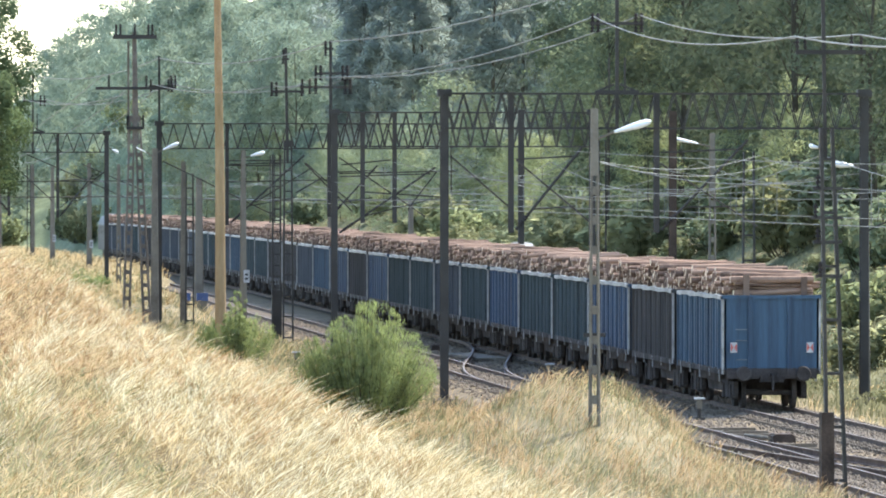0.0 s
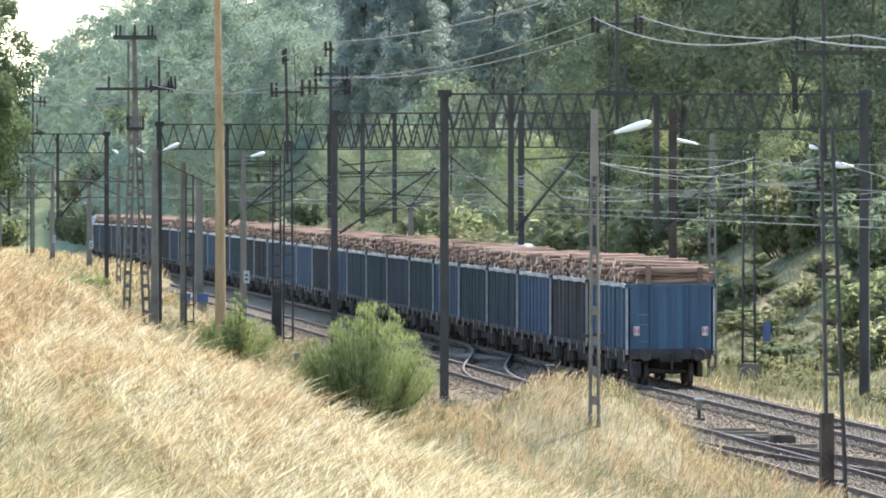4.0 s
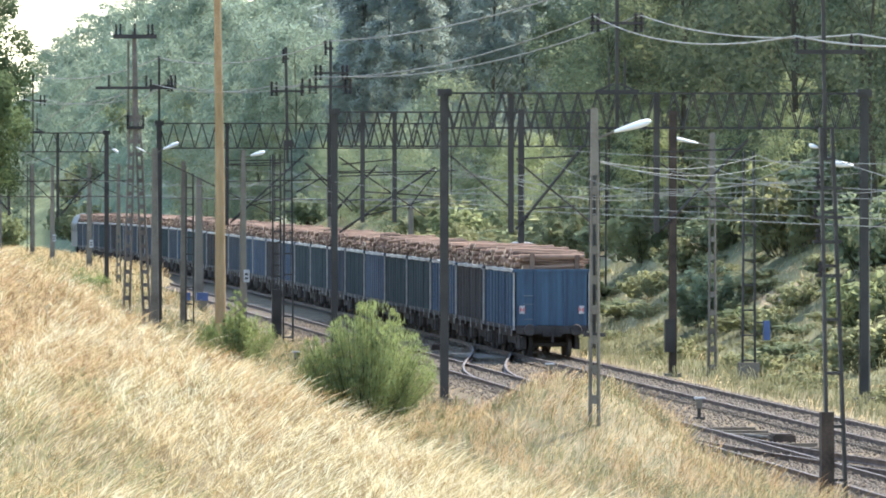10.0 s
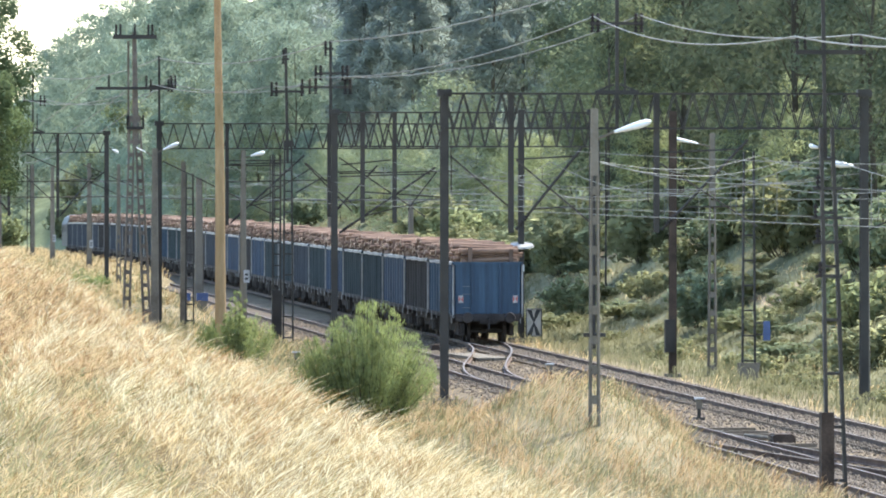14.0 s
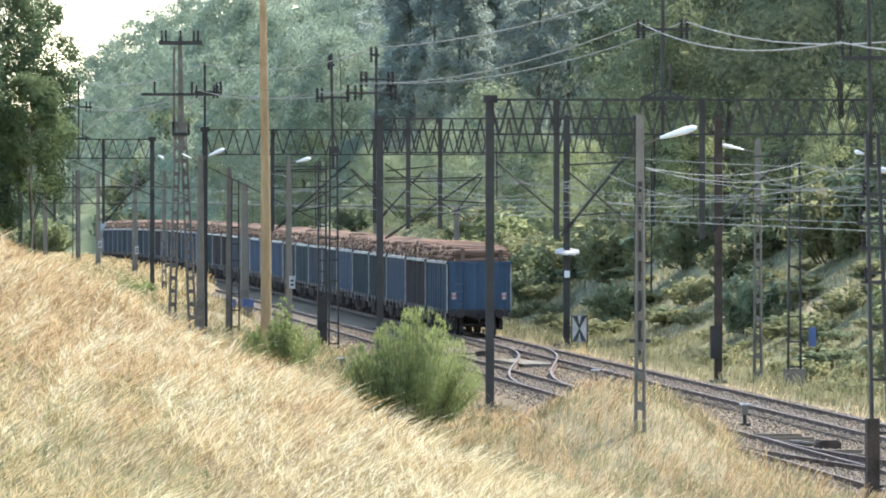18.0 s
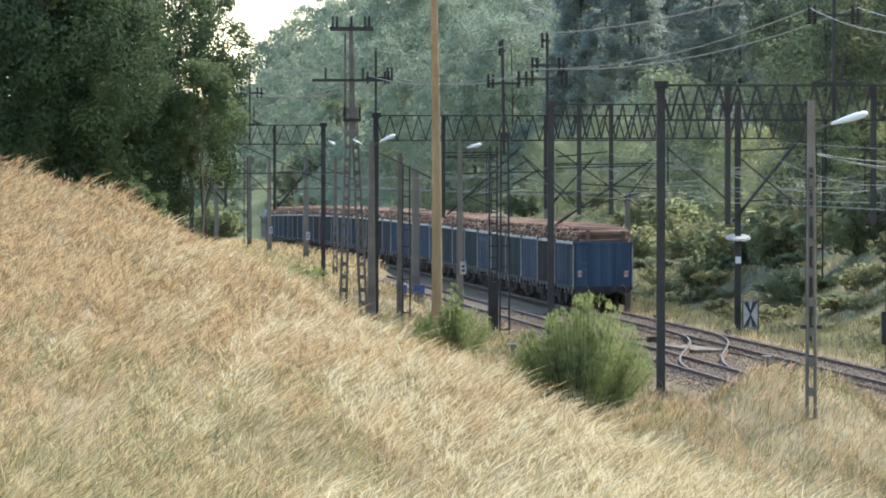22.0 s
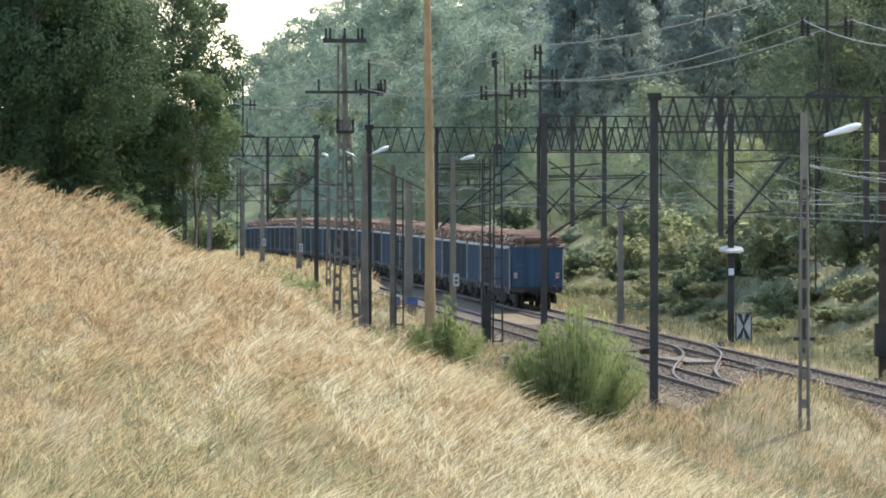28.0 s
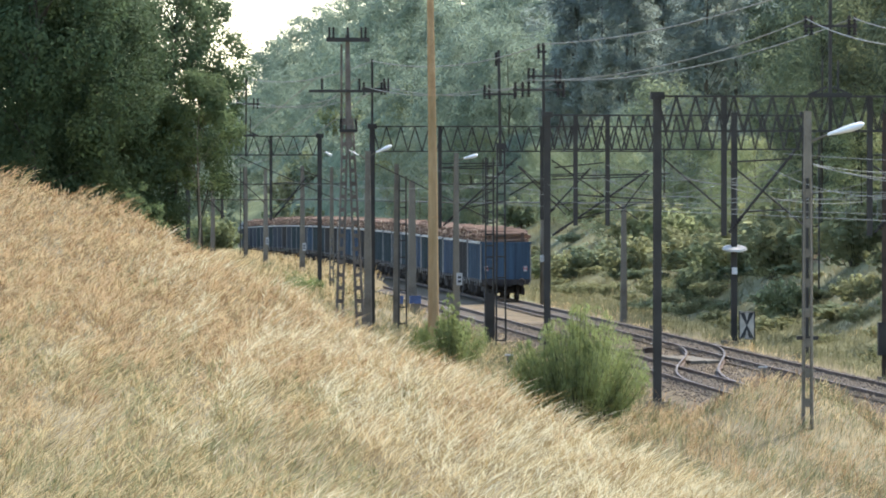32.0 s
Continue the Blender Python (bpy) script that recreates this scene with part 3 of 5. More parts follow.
def recolour(thing, paint):
    for ob in thing.children_recursive:
        for slot in ob.material_slots:
            if slot.material in (M_WAGBLUE, M_WAGNAVY, M_WAGGREEN, M_WAGBROWN):
                slot.link = "OBJECT"
                slot.material = paint


PAINTS = {"b": (M_WAGBLUE, "faded blue"), "n": (M_WAGNAVY, "deep blue"), "g": (M_WAGGREEN, "dirty green"), "k": (M_WAGBROWN, "grimy brown"), "d": (M_WAGHAZE, "haze-greyed blue")}
ORDER = "bknggngdggnknbdkkggbdggdkddgkdgdddd"
TRAIN = []
first = wagon(M_WAGBLUE)
log_meshes()
piles = [log_pile(3), log_pile(8), log_pile(15)]
near_piles = [log_pile(21, True), log_pile(22, True), log_pile(23, True)]
for k, c in enumerate(ORDER):
    w = first if k == 0 else copy_thing(first, pose(0, 0, 0))
    w["label"] = PAINTS[c][1] + " open freight wagon with ribbed steel sides carrying logs"
    if k:
        recolour(w, PAINTS[c][0])
    lp = near_piles[k] if k < 3 else piles[k - 3] if k < 6 else copy_thing(piles[k % 3], pose(0, 0, 0))
    TRAIN.append((k * L, L, w))
    TRAIN.append((k * L, L, lp))

# tail plates hang on the last wagon only
for x in (-1.12, 1.12):
    bm = bmesh.new()
    box(bm, x - 0.10, x + 0.10, 0.50, 0.53, 1.64, 1.94, 0)
    pl = part("tail_plate", bm, M_DIRTYWHITE, first, "white tail plate with red triangles")
    bm = bmesh.new()
    for s in (-1, 1):
        vs = [bm.verts.new(p) for p in ((x + s * 0.09, 0.494, 1.66), (x + s * 0.09, 0.494, 1.92), (x + s * 0.01, 0.494, 1.79))]
        bm.faces.new(vs if s < 0 else vs[::-1])
    part("red_triangle", bm, M_RED, pl)


def locomotive():
    e = empty("locomotive", pose(0, 0, 0), "pale grey-green diesel locomotive hauling the timber train", "locomotive")
    bm = bmesh.new()
    prof = [(-1.45, 1.0), (-1.48, 3.2), (-1.2, 3.85), (-0.6, 4.15), (0.6, 4.15), (1.2, 3.85), (1.48, 3.2), (1.45, 1.0)]
    rows = [[bm.verts.new((a, y, b)) for a, b in prof] for y in (0.6, 17.0)]
    for j in range(7):
        bm.faces.new((rows[0][j], rows[0][j + 1], rows[1][j + 1], rows[1][j]))
    bm.faces.new(rows[0])
    bm.faces.new(rows[1][::-1])
    body = part("body", bm, M_LOCO, e)
    for y in (1.6, 4.6, 8.0, 11.4, 14.6):
        bm = bmesh.new()
        box(bm, -1.5, -1.46, y, y + 1.1, 2.4, 3.05)
        part("side_window", bm, M_BLACK, body)
    for yb in (3.6, 14.0):
        bm = bmesh.new()
        box(bm, -1.1, 1.1, yb - 1.9, yb + 1.9, 0.35, 0.95)
        g = part("bogie", bm, M_UNDER, e)
        for d in (-1.4, 0, 1.4):
            bm = bmesh.new()
            rod(bm, (-0.8, yb + d, 0.52), (0.8, yb + d, 0.52), 0.52, 0.52, 18)
            part("wheelset", bm, M_UNDER, g)
    return e


TRAIN.append((len(ORDER) * L, 17.6, locomotive()))


def tail_y(t):
    return 236.0 - 0.62 + 6.8 * t + 0.01 * t * t


def motions():
    for back, length, thing in TRAIN:
        rows = []
        for t in (0, 4, 8, 12, 16, 20, 24, 28, 32):
            y = tail_y(t) + back
            a, b = track_z(y + 2), track_z(y + length - 2)
            slope = math.degrees(math.atan2(b - a, length - 4))
            rows.append((t, pose(TRACK, y, a - 2 * (b - a) / (length - 4), slope, 0, 0)))
        walk(thing, rows)
    for ws in WHEELS:  # the last wagon's wheels roll
        x, y, z = ws.location
        walk(ws, [(i / 15, pose(x, y, z, -math.degrees((tail_y(i / 15) - tail_y(0)) / 0.46))) for i in range(481)])


# ---- gantries, masts and poles ----
def beam_truss(bm, x0, x1, z0, z1, depth=0.5, bays=12):
    for y in (-depth / 2, depth / 2):
        bar(bm, (x0, y, z1), (x1, y, z1), 0.062)
        bar(bm, (x0, y, z0), (x1, y, z0), 0.062)
        for i in range(bays):
            a, m, b = (x0 + (x1 - x0) * (i + k) / bays for k in (0, 0.5, 1))
            bar(bm, (a, y, z1), (m, y, z0), 0.034)
            bar(bm, (m, y, z0), (b, y, z1), 0.034)
    for i in range(bays + 1):
        a = x0 + (x1 - x0) * i / bays
        bar(bm, (a, -depth / 2, z1), (a, depth / 2, z1), 0.05)


def leg_mesh(bm, x, z0, z1, w=0.25):
    """Two channels laced together."""
    for y in (-0.16, 0.16):
        box(bm, x - w / 2, x + w / 2, y - 0.03, y + 0.03, z0, z1)
    z = z0 + 0.3
    while z < z1 - 0.2:
        box(bm, x - w / 2 + 0.02, x + w / 2 - 0.02, -0.14, 0.14, z, z + 0.1)
        z += 0.8


def insulator(bm, p, h, r=0.06):
    n = max(2, int(h / 0.09))
    for i in range(n):
        z = p[2] + h * i / n
        rod(bm, (p[0], p[1], z), (p[0], p[1], z + h / n * 0.55), r, r * 0.6, 8)
    rod(bm, p, (p[0], p[1], p[2] + h), r * 0.4, None, 5)


def cantilever(parent, x, z, dx, dz, zc=5.6):
    """The slanted arm that holds the overhead line: strut, tie and steady arm."""
    bm = bmesh.new()
    rod(bm, (x, -0.1, z), (x + dx, -0.1, z + dz), 0.044, None, 8)
    rod(bm, (x, -0.1, z + dz * 0.86), (x + dx * 0.95, -0.1, z + dz * 0.9), 0.03, None, 6)
    rod(bm, (x + dx * 0.25, -0.1, z + dz * 0.25), (x + dx * 0.9, -0.1, zc + 0.25), 0.028, None, 6)
    c = part("cantilever", bm, M_STEEL, parent)
    bm = bmesh.new()
    d = Vector((dx, 0, dz)).normalized()
    for i in range(5):
        p = Vector((x, -0.1, z)) + d * (0.2 + 0.1 * i)
        rod(bm, p, p + d * 0.05, 0.09, 0.07, 8)
    part("insulator", bm, M_INSUL, c)


def gantry(y, legs, top, deep, x0, x1, hangers, label, feet=-0.6, bays=12):
    g = empty("catenary_gantry", pose(0, y, 0), label, "catenary gantry", "gantries over the tracks")
    bm = bmesh.new()
    beam_truss(bm, x0, x1, top - deep, top, bays=bays)
    part("truss", bm, M_STEEL, g)
    for x in legs:
        bm = bmesh.new()
        leg_mesh(bm, x, feet, top + 0.12)
        lg = part("leg", bm, M_STEEL, g)
        bm = bmesh.new()
        box(bm, x - 0.34, x + 0.34, -0.34, 0.34, feet - 0.3, feet + 0.35)
        part("footing", bm, M_CONC, lg)
        bm = bmesh.new()
        box(bm, x - 0.22, x + 0.22, -0.24, 0.24, top - 0.1, top + 0.14)
        part("cap", bm, M_STEEL, lg)
    for x, low, arm in hangers:
        bm = bmesh.new()
        leg_mesh(bm, x, low, top, 0.16)
        h = part("hanger", bm, M_STEEL, g)
        if arm:
            cantilever(g, x + 0.15, low + 0.1, arm[0], arm[1])
    return g


def top_pole(parent, x, z0, z1, arms, base=True):
    bm = bmesh.new()
    bar(bm, (x, 0, z0 - 1.2), (x, 0, z1), 0.11)
    p = part("feeder_pole", bm, M_STEEL, parent)
    if base:
        for d in (-0.25, 0.25):
            bm = bmesh.new()
            bar(bm, (x + d, 0, z0), (x + d, 0, z0 + 1.15), 0.06)
            part("pole_clamp", bm, M_STEEL, p)
        bm = bmesh.new()
        bar(bm, (x - 0.7, 0, z0 + 0.05), (x + 0.7, 0, z0 + 0.05), 0.12)
        bar(bm, (x - 0.6, 0, z0 + 0.08), (x - 0.1, 0, z0 + 0.3), 0.07)
        bar(bm, (x + 0.6, 0, z0 + 0.08), (x + 0.1, 0, z0 + 0.3), 0.07)
        part("pole_foot", bm, M_STEEL, p)
    for z, a, b, spots in arms:
        bm = bmesh.new()
        bar(bm, (x + a, 0, z), (x + b, 0, z), 0.09)
        c = part("crossarm", bm, M_STEEL, parent)
        for s in spots:
            bm = bmesh.new()
            insulator(bm, (x + s, 0, z - 0.28), 0.62, 0.085)
            part("insulator", bm, M_INSUL, c)
    return p


ga = gantry(257, (20.6, 34.0), 9.42, 1.10, 20.6, 34.0, ((22.72, 5.0, (2.1, 2.6)), (27.36, 5.0, (2.75, 2.85))), "dark steel lattice gantry with hanging posts over both tracks", bays=22)
top_pole(ga, 26.1, 9.42, 13.6, ((11.65, -0.85, 0.85, (-0.78, -0.6, 0.6, 0.78)),))
gc = gantry(329, (21.9, 32.4), 9.42, 1.38, 21.9, 32.4, ((23.05, 4.95, None), (24.35, 4.95, None)), "dark steel lattice gantry with twin hanging posts", bays=18)
cantilever(gc, 22.1, 4.55, 3.9, 2.65)
top_pole(gc, 21.75, 9.42, 12.35, ((10.45, -1.25, 0.85, (-1.15, -0.85, -0.6, 0.6, 0.8)), (11.0, -0.65, 0.7, (-0.6, -0.4, 0.5, 0.68)), (12.0, -0.2, 0.12, (-0.2, 0.0))), False)
gb = gantry(394.5, (17.75, 31.6), 9.42, 1.2, 17.75, 31.6, ((21.04, 4.5, (3.6, 3.3)), (26.0, 4.9, (2.2, 2.4))), "dark steel lattice gantry above the poles", bays=20)
top_pole(gb, 17.75, 9.42, 12.7, ((11.25, -0.5, 0.7, (-0.4, 0.45, 0.62)),), False)
gd = gantry(475, (18.3, 10.6), 9.42, 1.1, 10.6, 18.3, ((15.45, 4.5, (1.9, 2.4)), (12.6, 4.6, (-1.9, 2.2))), "distant dark steel lattice gantry", feet=-0.6, bays=10)
top_pole(gd, 14.0, 9.42, 12.95, ((11.3, -0.6, 0.8, (-0.5, 0.45, 0.68)),))


def stay(parent, x0, z0, x1, z1):
    bm = bmesh.new()
    rod(bm, (x0, 0.1, z0), (x1, 0.1, z1), 0.032, None, 6)
    part("stay_tube", bm, M_STEEL, parent)


stay(gd, 13.66, 8.18, 19.4, 5.67)
stay(gd, 13.06, 7.42, 15.1, 5.5)
stay(gd, 16.9, 7.6, 20.4, 6.1)
stay(gb, 17.94, 7.6, 23.8, 4.75)
stay(gb, 24.9, 7.5, 27.4, 5.3)
for g, x0, z0, x1, z1 in ((gb, 21.1, 7.62, 24.0, 7.64), (gb, 21.1, 7.4, 23.6, 7.38), (gb, 21.1, 6.6, 26.2, 6.7), (gb, 22.4, 5.6, 25.2, 7.3), (gc, 22.1, 6.95, 26.9, 7.05), (gc, 23.1, 6.2, 26.2, 6.0), (gc, 24.9, 5.5, 26.1, 7.07), (gc, 20.7, 7.37, 22.65, 5.4), (gc, 20.35, 6.17, 21.4, 6.77), (gc, 22.2, 7.3, 24.2, 7.5), (gd, 12.8, 6.6, 19.6, 6.65), (gd, 15.6, 5.1, 18.2, 7.2)):
    stay(g, x0, z0, x1, z1)
stay(gc, 22.1, 7.6, 25.6, 5.2)
stay(ga, 20.8, 7.45, 22.7, 5.8)
stay(ga, 22.9, 7.3, 25.3, 5.3)
stay(ga, 27.5, 7.2, 30.6, 5.2)
stay(ga, 34.1, 5.05, 36.3, 6.1)


def ladder_pole(x, y, z0, h, w0, w1, holes=0.62, label="weathered concrete pole with rectangular openings", mats=M_CONC, thing=None, lean=0.0, group="concrete poles"):
    """A tapered concrete pole: two flanges joined by short webs below, solid above."""
    e = thing or empty("concrete_pole", pose(x, y, z0), label, "utility pole", group)
    ox = 0 if thing is None else x
    n = max(1, int(h * holes / 0.62))
    zt = h * holes
    wt = w0 + (w1 - w0) * holes
    st = ox + lean * holes
    if holes:
        for s in (-1, 1):
            bm = bmesh.new()
            taper_bar(bm, (ox + s * w0 * 0.36, 0, 0), (st + s * wt * 0.36, 0, zt), w0 * 0.28, w0 * 0.9, wt / w0)
            part("flange", bm, mats, e)
        for i in range(n):
            z = zt * (i + 0.5) / n
            c, wd = ox + (st - ox) * (i + 0.5) / n, w0 + (wt - w0) * (i + 0.5) / n
            bm = bmesh.new()
            box(bm, c - wd * 0.24, c + wd * 0.24, -wd * 0.36, wd * 0.36, z - 0.1, z + 0.1)
            part("web", bm, mats, e)
    if holes < 0.99:
        bm = bmesh.new()
        taper_bar(bm, (st, 0, zt), (ox + lean, 0, h), wt, wt * 0.9, w1 / wt)
        part("shaft", bm, mats, e)
    return e


def taper_bar(bm, a, b, w, d, taper):
    """An upright bar that narrows towards its top, with chamfered corners."""
    c = 0.18
    prof = ((-0.5 + c, -0.5), (0.5 - c, -0.5), (0.5, -0.5 + c), (0.5, 0.5 - c), (0.5 - c, 0.5), (-0.5 + c, 0.5), (-0.5, 0.5 - c), (-0.5, -0.5 + c))
    rings = [[bm.verts.new((p[0] + x * w * k, p[1] + y * d * k, p[2])) for x, y in prof] for p, k in ((a, 1), (b, taper))]
    for i in range(8):
        bm.faces.new((rings[0][i], rings[0][(i + 1) % 8], rings[1][(i + 1) % 8], rings[1][i]))
    bm.faces.new(rings[0][::-1])
    bm.faces.new(rings[1])


def street_lamp_head(parent, x, z, dx, dz, size=1.0):
    bm = bmesh.new()
    rod(bm, (x, 0, z), (x + dx * 0.4, 0, z + dz * 0.5), 0.035, None, 6)
    a = part("lamp_arm", bm, M_CONC, parent)
    bm = bmesh.new()
    p, q = Vector((x + dx * 0.3, 0, z + dz * 0.38)), Vector((x + dx, 0, z + dz))
    d = (q - p)
    prev = None
    for i, (t, r) in enumerate(((0, 0.04), (0.15, 0.06), (0.4, 0.088), (0.7, 0.11), (0.9, 0.095), (1.0, 0.04))):
        c = p + d * t
        ring = [bm.verts.new(c + Vector((0, math.cos(k * math.pi / 5) * r * 1.5 * size, math.sin(k * math.pi / 5) * r * size))) for k in range(10)]
        if prev:
            for k in range(10):
                bm.faces.new((prev[k], prev[(k + 1) % 10], ring[(k + 1) % 10], ring[k]))
        prev = ring
    bm.faces.new(prev)
    part("lamp_head", bm, M_LAMP, a, "white oval lamp head", True)


street_lamp_head(gd, 18.45, 8.6, 0.55, -0.3, 0.9)

# lamp post beside the mound
post = ladder_pole(18.37, 186, 0.6, 7.72, 0.28, 0.168, 0.8, "grey concrete lamp post with white lamp head", group="lamp posts")
post["category"] = "lamp post"
street_lamp_head(post, 0.09, 7.03, 1.21, 0.39, 0.88)
bm = bmesh.new()
box(bm, -0.25, 0.25, -0.06, 0.06, 2.47, 2.56)
part("step_bracket", bm, M_STEEL, post)

# the tall ochre pole with a rusty top
e = empty("tall_pole", pose(17.345, 330, -0.6), "tall ochre painted pole rusting towards its top", "pole")
bm = bmesh.new()
rod(bm, (0, 0, 0), (-0.03, 0, 7.2), 0.235, 0.19, 24)
rod(bm, (-0.03, 0, 7.2), (-0.08, 0, 10.8), 0.19, 0.163, 24)
part("shaft", bm, M_YELLOW, e)
bm = bmesh.new()
rod(bm, (-0.08, 0, 10.8), (-0.17, 0, 17.0), 0.163, 0.12, 24)
part("upper_shaft", bm, M_RUSTTOP, e, "rusty orange upper shaft")
bm = bmesh.new()
rod(bm, (-0.025, 0, 5.85), (-0.025, 0, 5.93), 0.208, None, 14)
part("collar", bm, M_RUSTTOP, e)

# twin-legged concrete line support with crossarms
e = empty("power_line_support", pose(16.5, 393, -0.6), "twin-legged concrete power line support with dark crossarms", "power pylon")
ladder_pole(-0.42, 0, 0, 10.4, 0.42, 0.30, 0.97, thing=e, lean=0.3, mats=M_BROWNCONC)
ladder_pole(0.62, 0, 0, 10.4, 0.46, 0.32, 0.97, thing=e, lean=-0.5, mats=M_BROWNCONC)
bm = bmesh.new()
taper_bar(bm, (0.05, 0, 9.0), (-0.02, 0, 14.45), 0.32, 0.32, 0.6)
bar(bm, (-0.3, 0.1, 8.6), (-0.3, 0.1, 14.0), 0.1)
part("upper_shaft", bm, M_BROWNCONC, e)
for z, a, b, spots in ((14.2, -1.05, 1.05, (-0.9, -0.7, 0.0, 0.65, 0.85)), (11.72, -1.9, 2.0, (-1.25, 0.55, 1.75, 1.95)), (9.8, -0.4, 0.45, (-0.35, 0.4))):
    bm = bmesh.new()
    bar(bm, (a, -0.2, z), (b, -0.2, z), 0.2 if z > 13 else 0.14)
    c = part("crossarm", bm, M_STEEL, e)
    for s in spots:
        bm = bmesh.new()
        insulator(bm, (s, -0.2, z), 0.62, 0.09)
        part("insulator", bm, M_INSUL, c)
bm = bmesh.new()
bar(bm, (0.35, 0, 3.3), (1.3, 0, 3.3), 0.1)
part("brace", bm, M_STEEL, e)


def lattice_mast(x, y, z0, h, w, taper=0.7, label="slim dark steel lattice mast", mats=M_STEEL, step=0.9, lean=0.0):
    e = empty("lattice_mast", pose(x, y, z0), label, "catenary mast", "lattice masts")
    for s in (-1, 1):
        bm = bmesh.new()
        bar(bm, (s * w / 2, 0, 0), (lean + s * w / 2 * taper, 0, h), 0.07, 0.2)
        part("upright", bm, mats, e)
    z = 0.5
    while z < h - 0.2:
        ww = w * (1 + (taper - 1) * z / h)
        bm = bmesh.new()
        bar(bm, (lean * z / h - ww / 2, 0, z), (lean * z / h + ww / 2, 0, z), 0.14, 0.06)
        part("batten", bm, mats, e)
        z += step
    return e


# masts left of the near line
m1 = lattice_mast(21.3, 350, -0.6, 8.9, 0.42, 0.7, "dark lattice mast with crossarm among the poles", step=0.9)
bm = bmesh.new()
bar(bm, (-0.02, 0, 8.0), (-0.1, 0, 13.0), 0.12)
part("top_pole", bm, M_STEEL, m1)
bm = bmesh.new()
box(bm, -0.2, 0.2, -0.14, 0.14, 8.7, 9.0)
part("head_plate", bm, M_STEEL, m1)
for z, a, b, spots in ((11.1, -0.75, 0.7, (-0.7, -0.5, 0.6)), (12.5, -0.25, 0.05, (-0.2,))):
    bm = bmesh.new()
    bar(bm, (a, 0, z), (b, 0, z), 0.09)
    c = part("crossarm", bm, M_STEEL, m1)
    for s in spots:
        bm = bmesh.new()
        insulator(bm, (s, 0, z - 0.2), 0.62, 0.09)
        part("insulator", bm, M_INSUL, c)
m2 = lattice_mast(21.4, 360, -0.6, 8.4, 0.34, 1.0, "dark lattice mast with a tall equipment box", step=0.5)
bm = bmesh.new()
box(bm, -0.22, 0.22, -0.2, 0.2, 0.2, 2.4)
part("equipment_box", bm, M_STEEL, m2)
lattice_mast(19.1, 392, -0.6, 7.6, 0.38, 0.85, step=0.8)
m3 = lattice_mast(21.4, 166, 0.0, 7.75, 0.38, 0.6, "tall dark lattice mast close to the near line", step=1.1, lean=-0.22)
bm = bmesh.new()
bar(bm, (-0.24, 0, 7.1), (-0.34, 0, 13.5), 0.075)
part("top_pole", bm, M_STEEL, m3)
bm = bmesh.new()
bar(bm, (-0.85, 0, 9.3), (0.6, 0, 9.3), 0.09)
c = part("crossarm", bm, M_STEEL, m3)
for s in (-0.82, -0.66, 0.3, 0.5):
    bm = bmesh.new()
    insulator(bm, (s, 0, 9.3), 0.36, 0.05)
    part("insulator", bm, M_INSUL, c)
bm = bmesh.new()
box(bm, -0.34, -0.08, -0.2, 0.2, 0.1, 1.9)
part("equipment_box", bm, M_RUST, m3, "narrow rusty equipment box")
street_lamp_head(m3, -0.28, 7.3, -0.3, 0.08, 0.45)

for z, a in ((5.9, -0.45), (5.4, -0.4), (4.7, -0.35), (6.5, -0.4)):
    bm = bmesh.new()
    bar(bm, (a - 0.1, -0.05, z), (0.1, -0.05, z), 0.07)
    c = part("wire_bracket", bm, M_STEEL, m3)
    bm = bmesh.new()
    insulator(bm, (a, -0.05, z), 0.3, 0.06)
    part("insulator", bm, M_INSUL, c)

# masts right of the far line
m4 = empty("signal_mast", pose(32.1, 358, -0.5), "dark steel mast carrying a white disc beside the far line", "railway mast")
bm = bmesh.new()
leg_mesh(bm, 0, 0, 10.3, 0.26)
part("shaft", bm, M_STEEL, m4)
bm = bmesh.new()
box(bm, -0.55, 0.45, -0.35, 0.35, -0.2, 0.22)
part("footing", bm, M_CONC, m4)
bm = bmesh.new()
rod(bm, (0, -0.25, 4.26), (0, -0.268, 4.34), 0.56, 0.52, 20)
rod(bm, (0, -0.25, 4.12), (0, -0.25, 4.28), 0.05, 0.2, 10)
part("disc_shade", bm, M_BOARD, m4, "white disc shaped lamp shade")
bm = bmesh.new()
box(bm, -0.12, 0.12, -0.3, -0.16, 3.15, 3.45)
part("plate", bm, M_WHITE, m4)
x_sign = empty("warning_board", pose(32.62, 357.5, -0.5), "white square board with a black cross in a black frame", "railway sign")
bm = bmesh.new()
box(bm, -0.36, 0.36, -0.02, 0.02, 0.28, 1.52)
bd = part("board", bm, M_BOARD, x_sign)
bm = bmesh.new()
for a, b in (((-0.33, -0.03, 0.31), (0.33, -0.03, 0.31)), ((-0.33, -0.03, 1.49), (0.33, -0.03, 1.49)), ((-0.34, -0.03, 0.28), (-0.34, -0.03, 1.52)), ((0.34, -0.03, 0.28), (0.34, -0.03, 1.52))):
    bar(bm, a, b, 0.05, 0.02)
part("border", bm, M_BLACK, bd)
bm = bmesh.new()
for z0, z1 in ((1.46, 0.93), (0.34, 0.87)):
    for s in (-1, 1):
        vs = [bm.verts.new(p) for p in ((s * 0.31, -0.03, z0), (s * 0.09, -0.03, z0), (0, -0.03, z1 * 0.72 + z0 * 0.28), (0, -0.03, z1 + (z1 - z0) * 0.12))]
        bm.faces.new(vs)
part("cross", bm, M_BLACK, bd)
bm = bmesh.new()
for s in (-0.3, 0.3):
    bar(bm, (s, 0.04, -0.1), (s, 0.04, 1.4), 0.05)
part("board_post", bm, M_STEEL, x_sign)

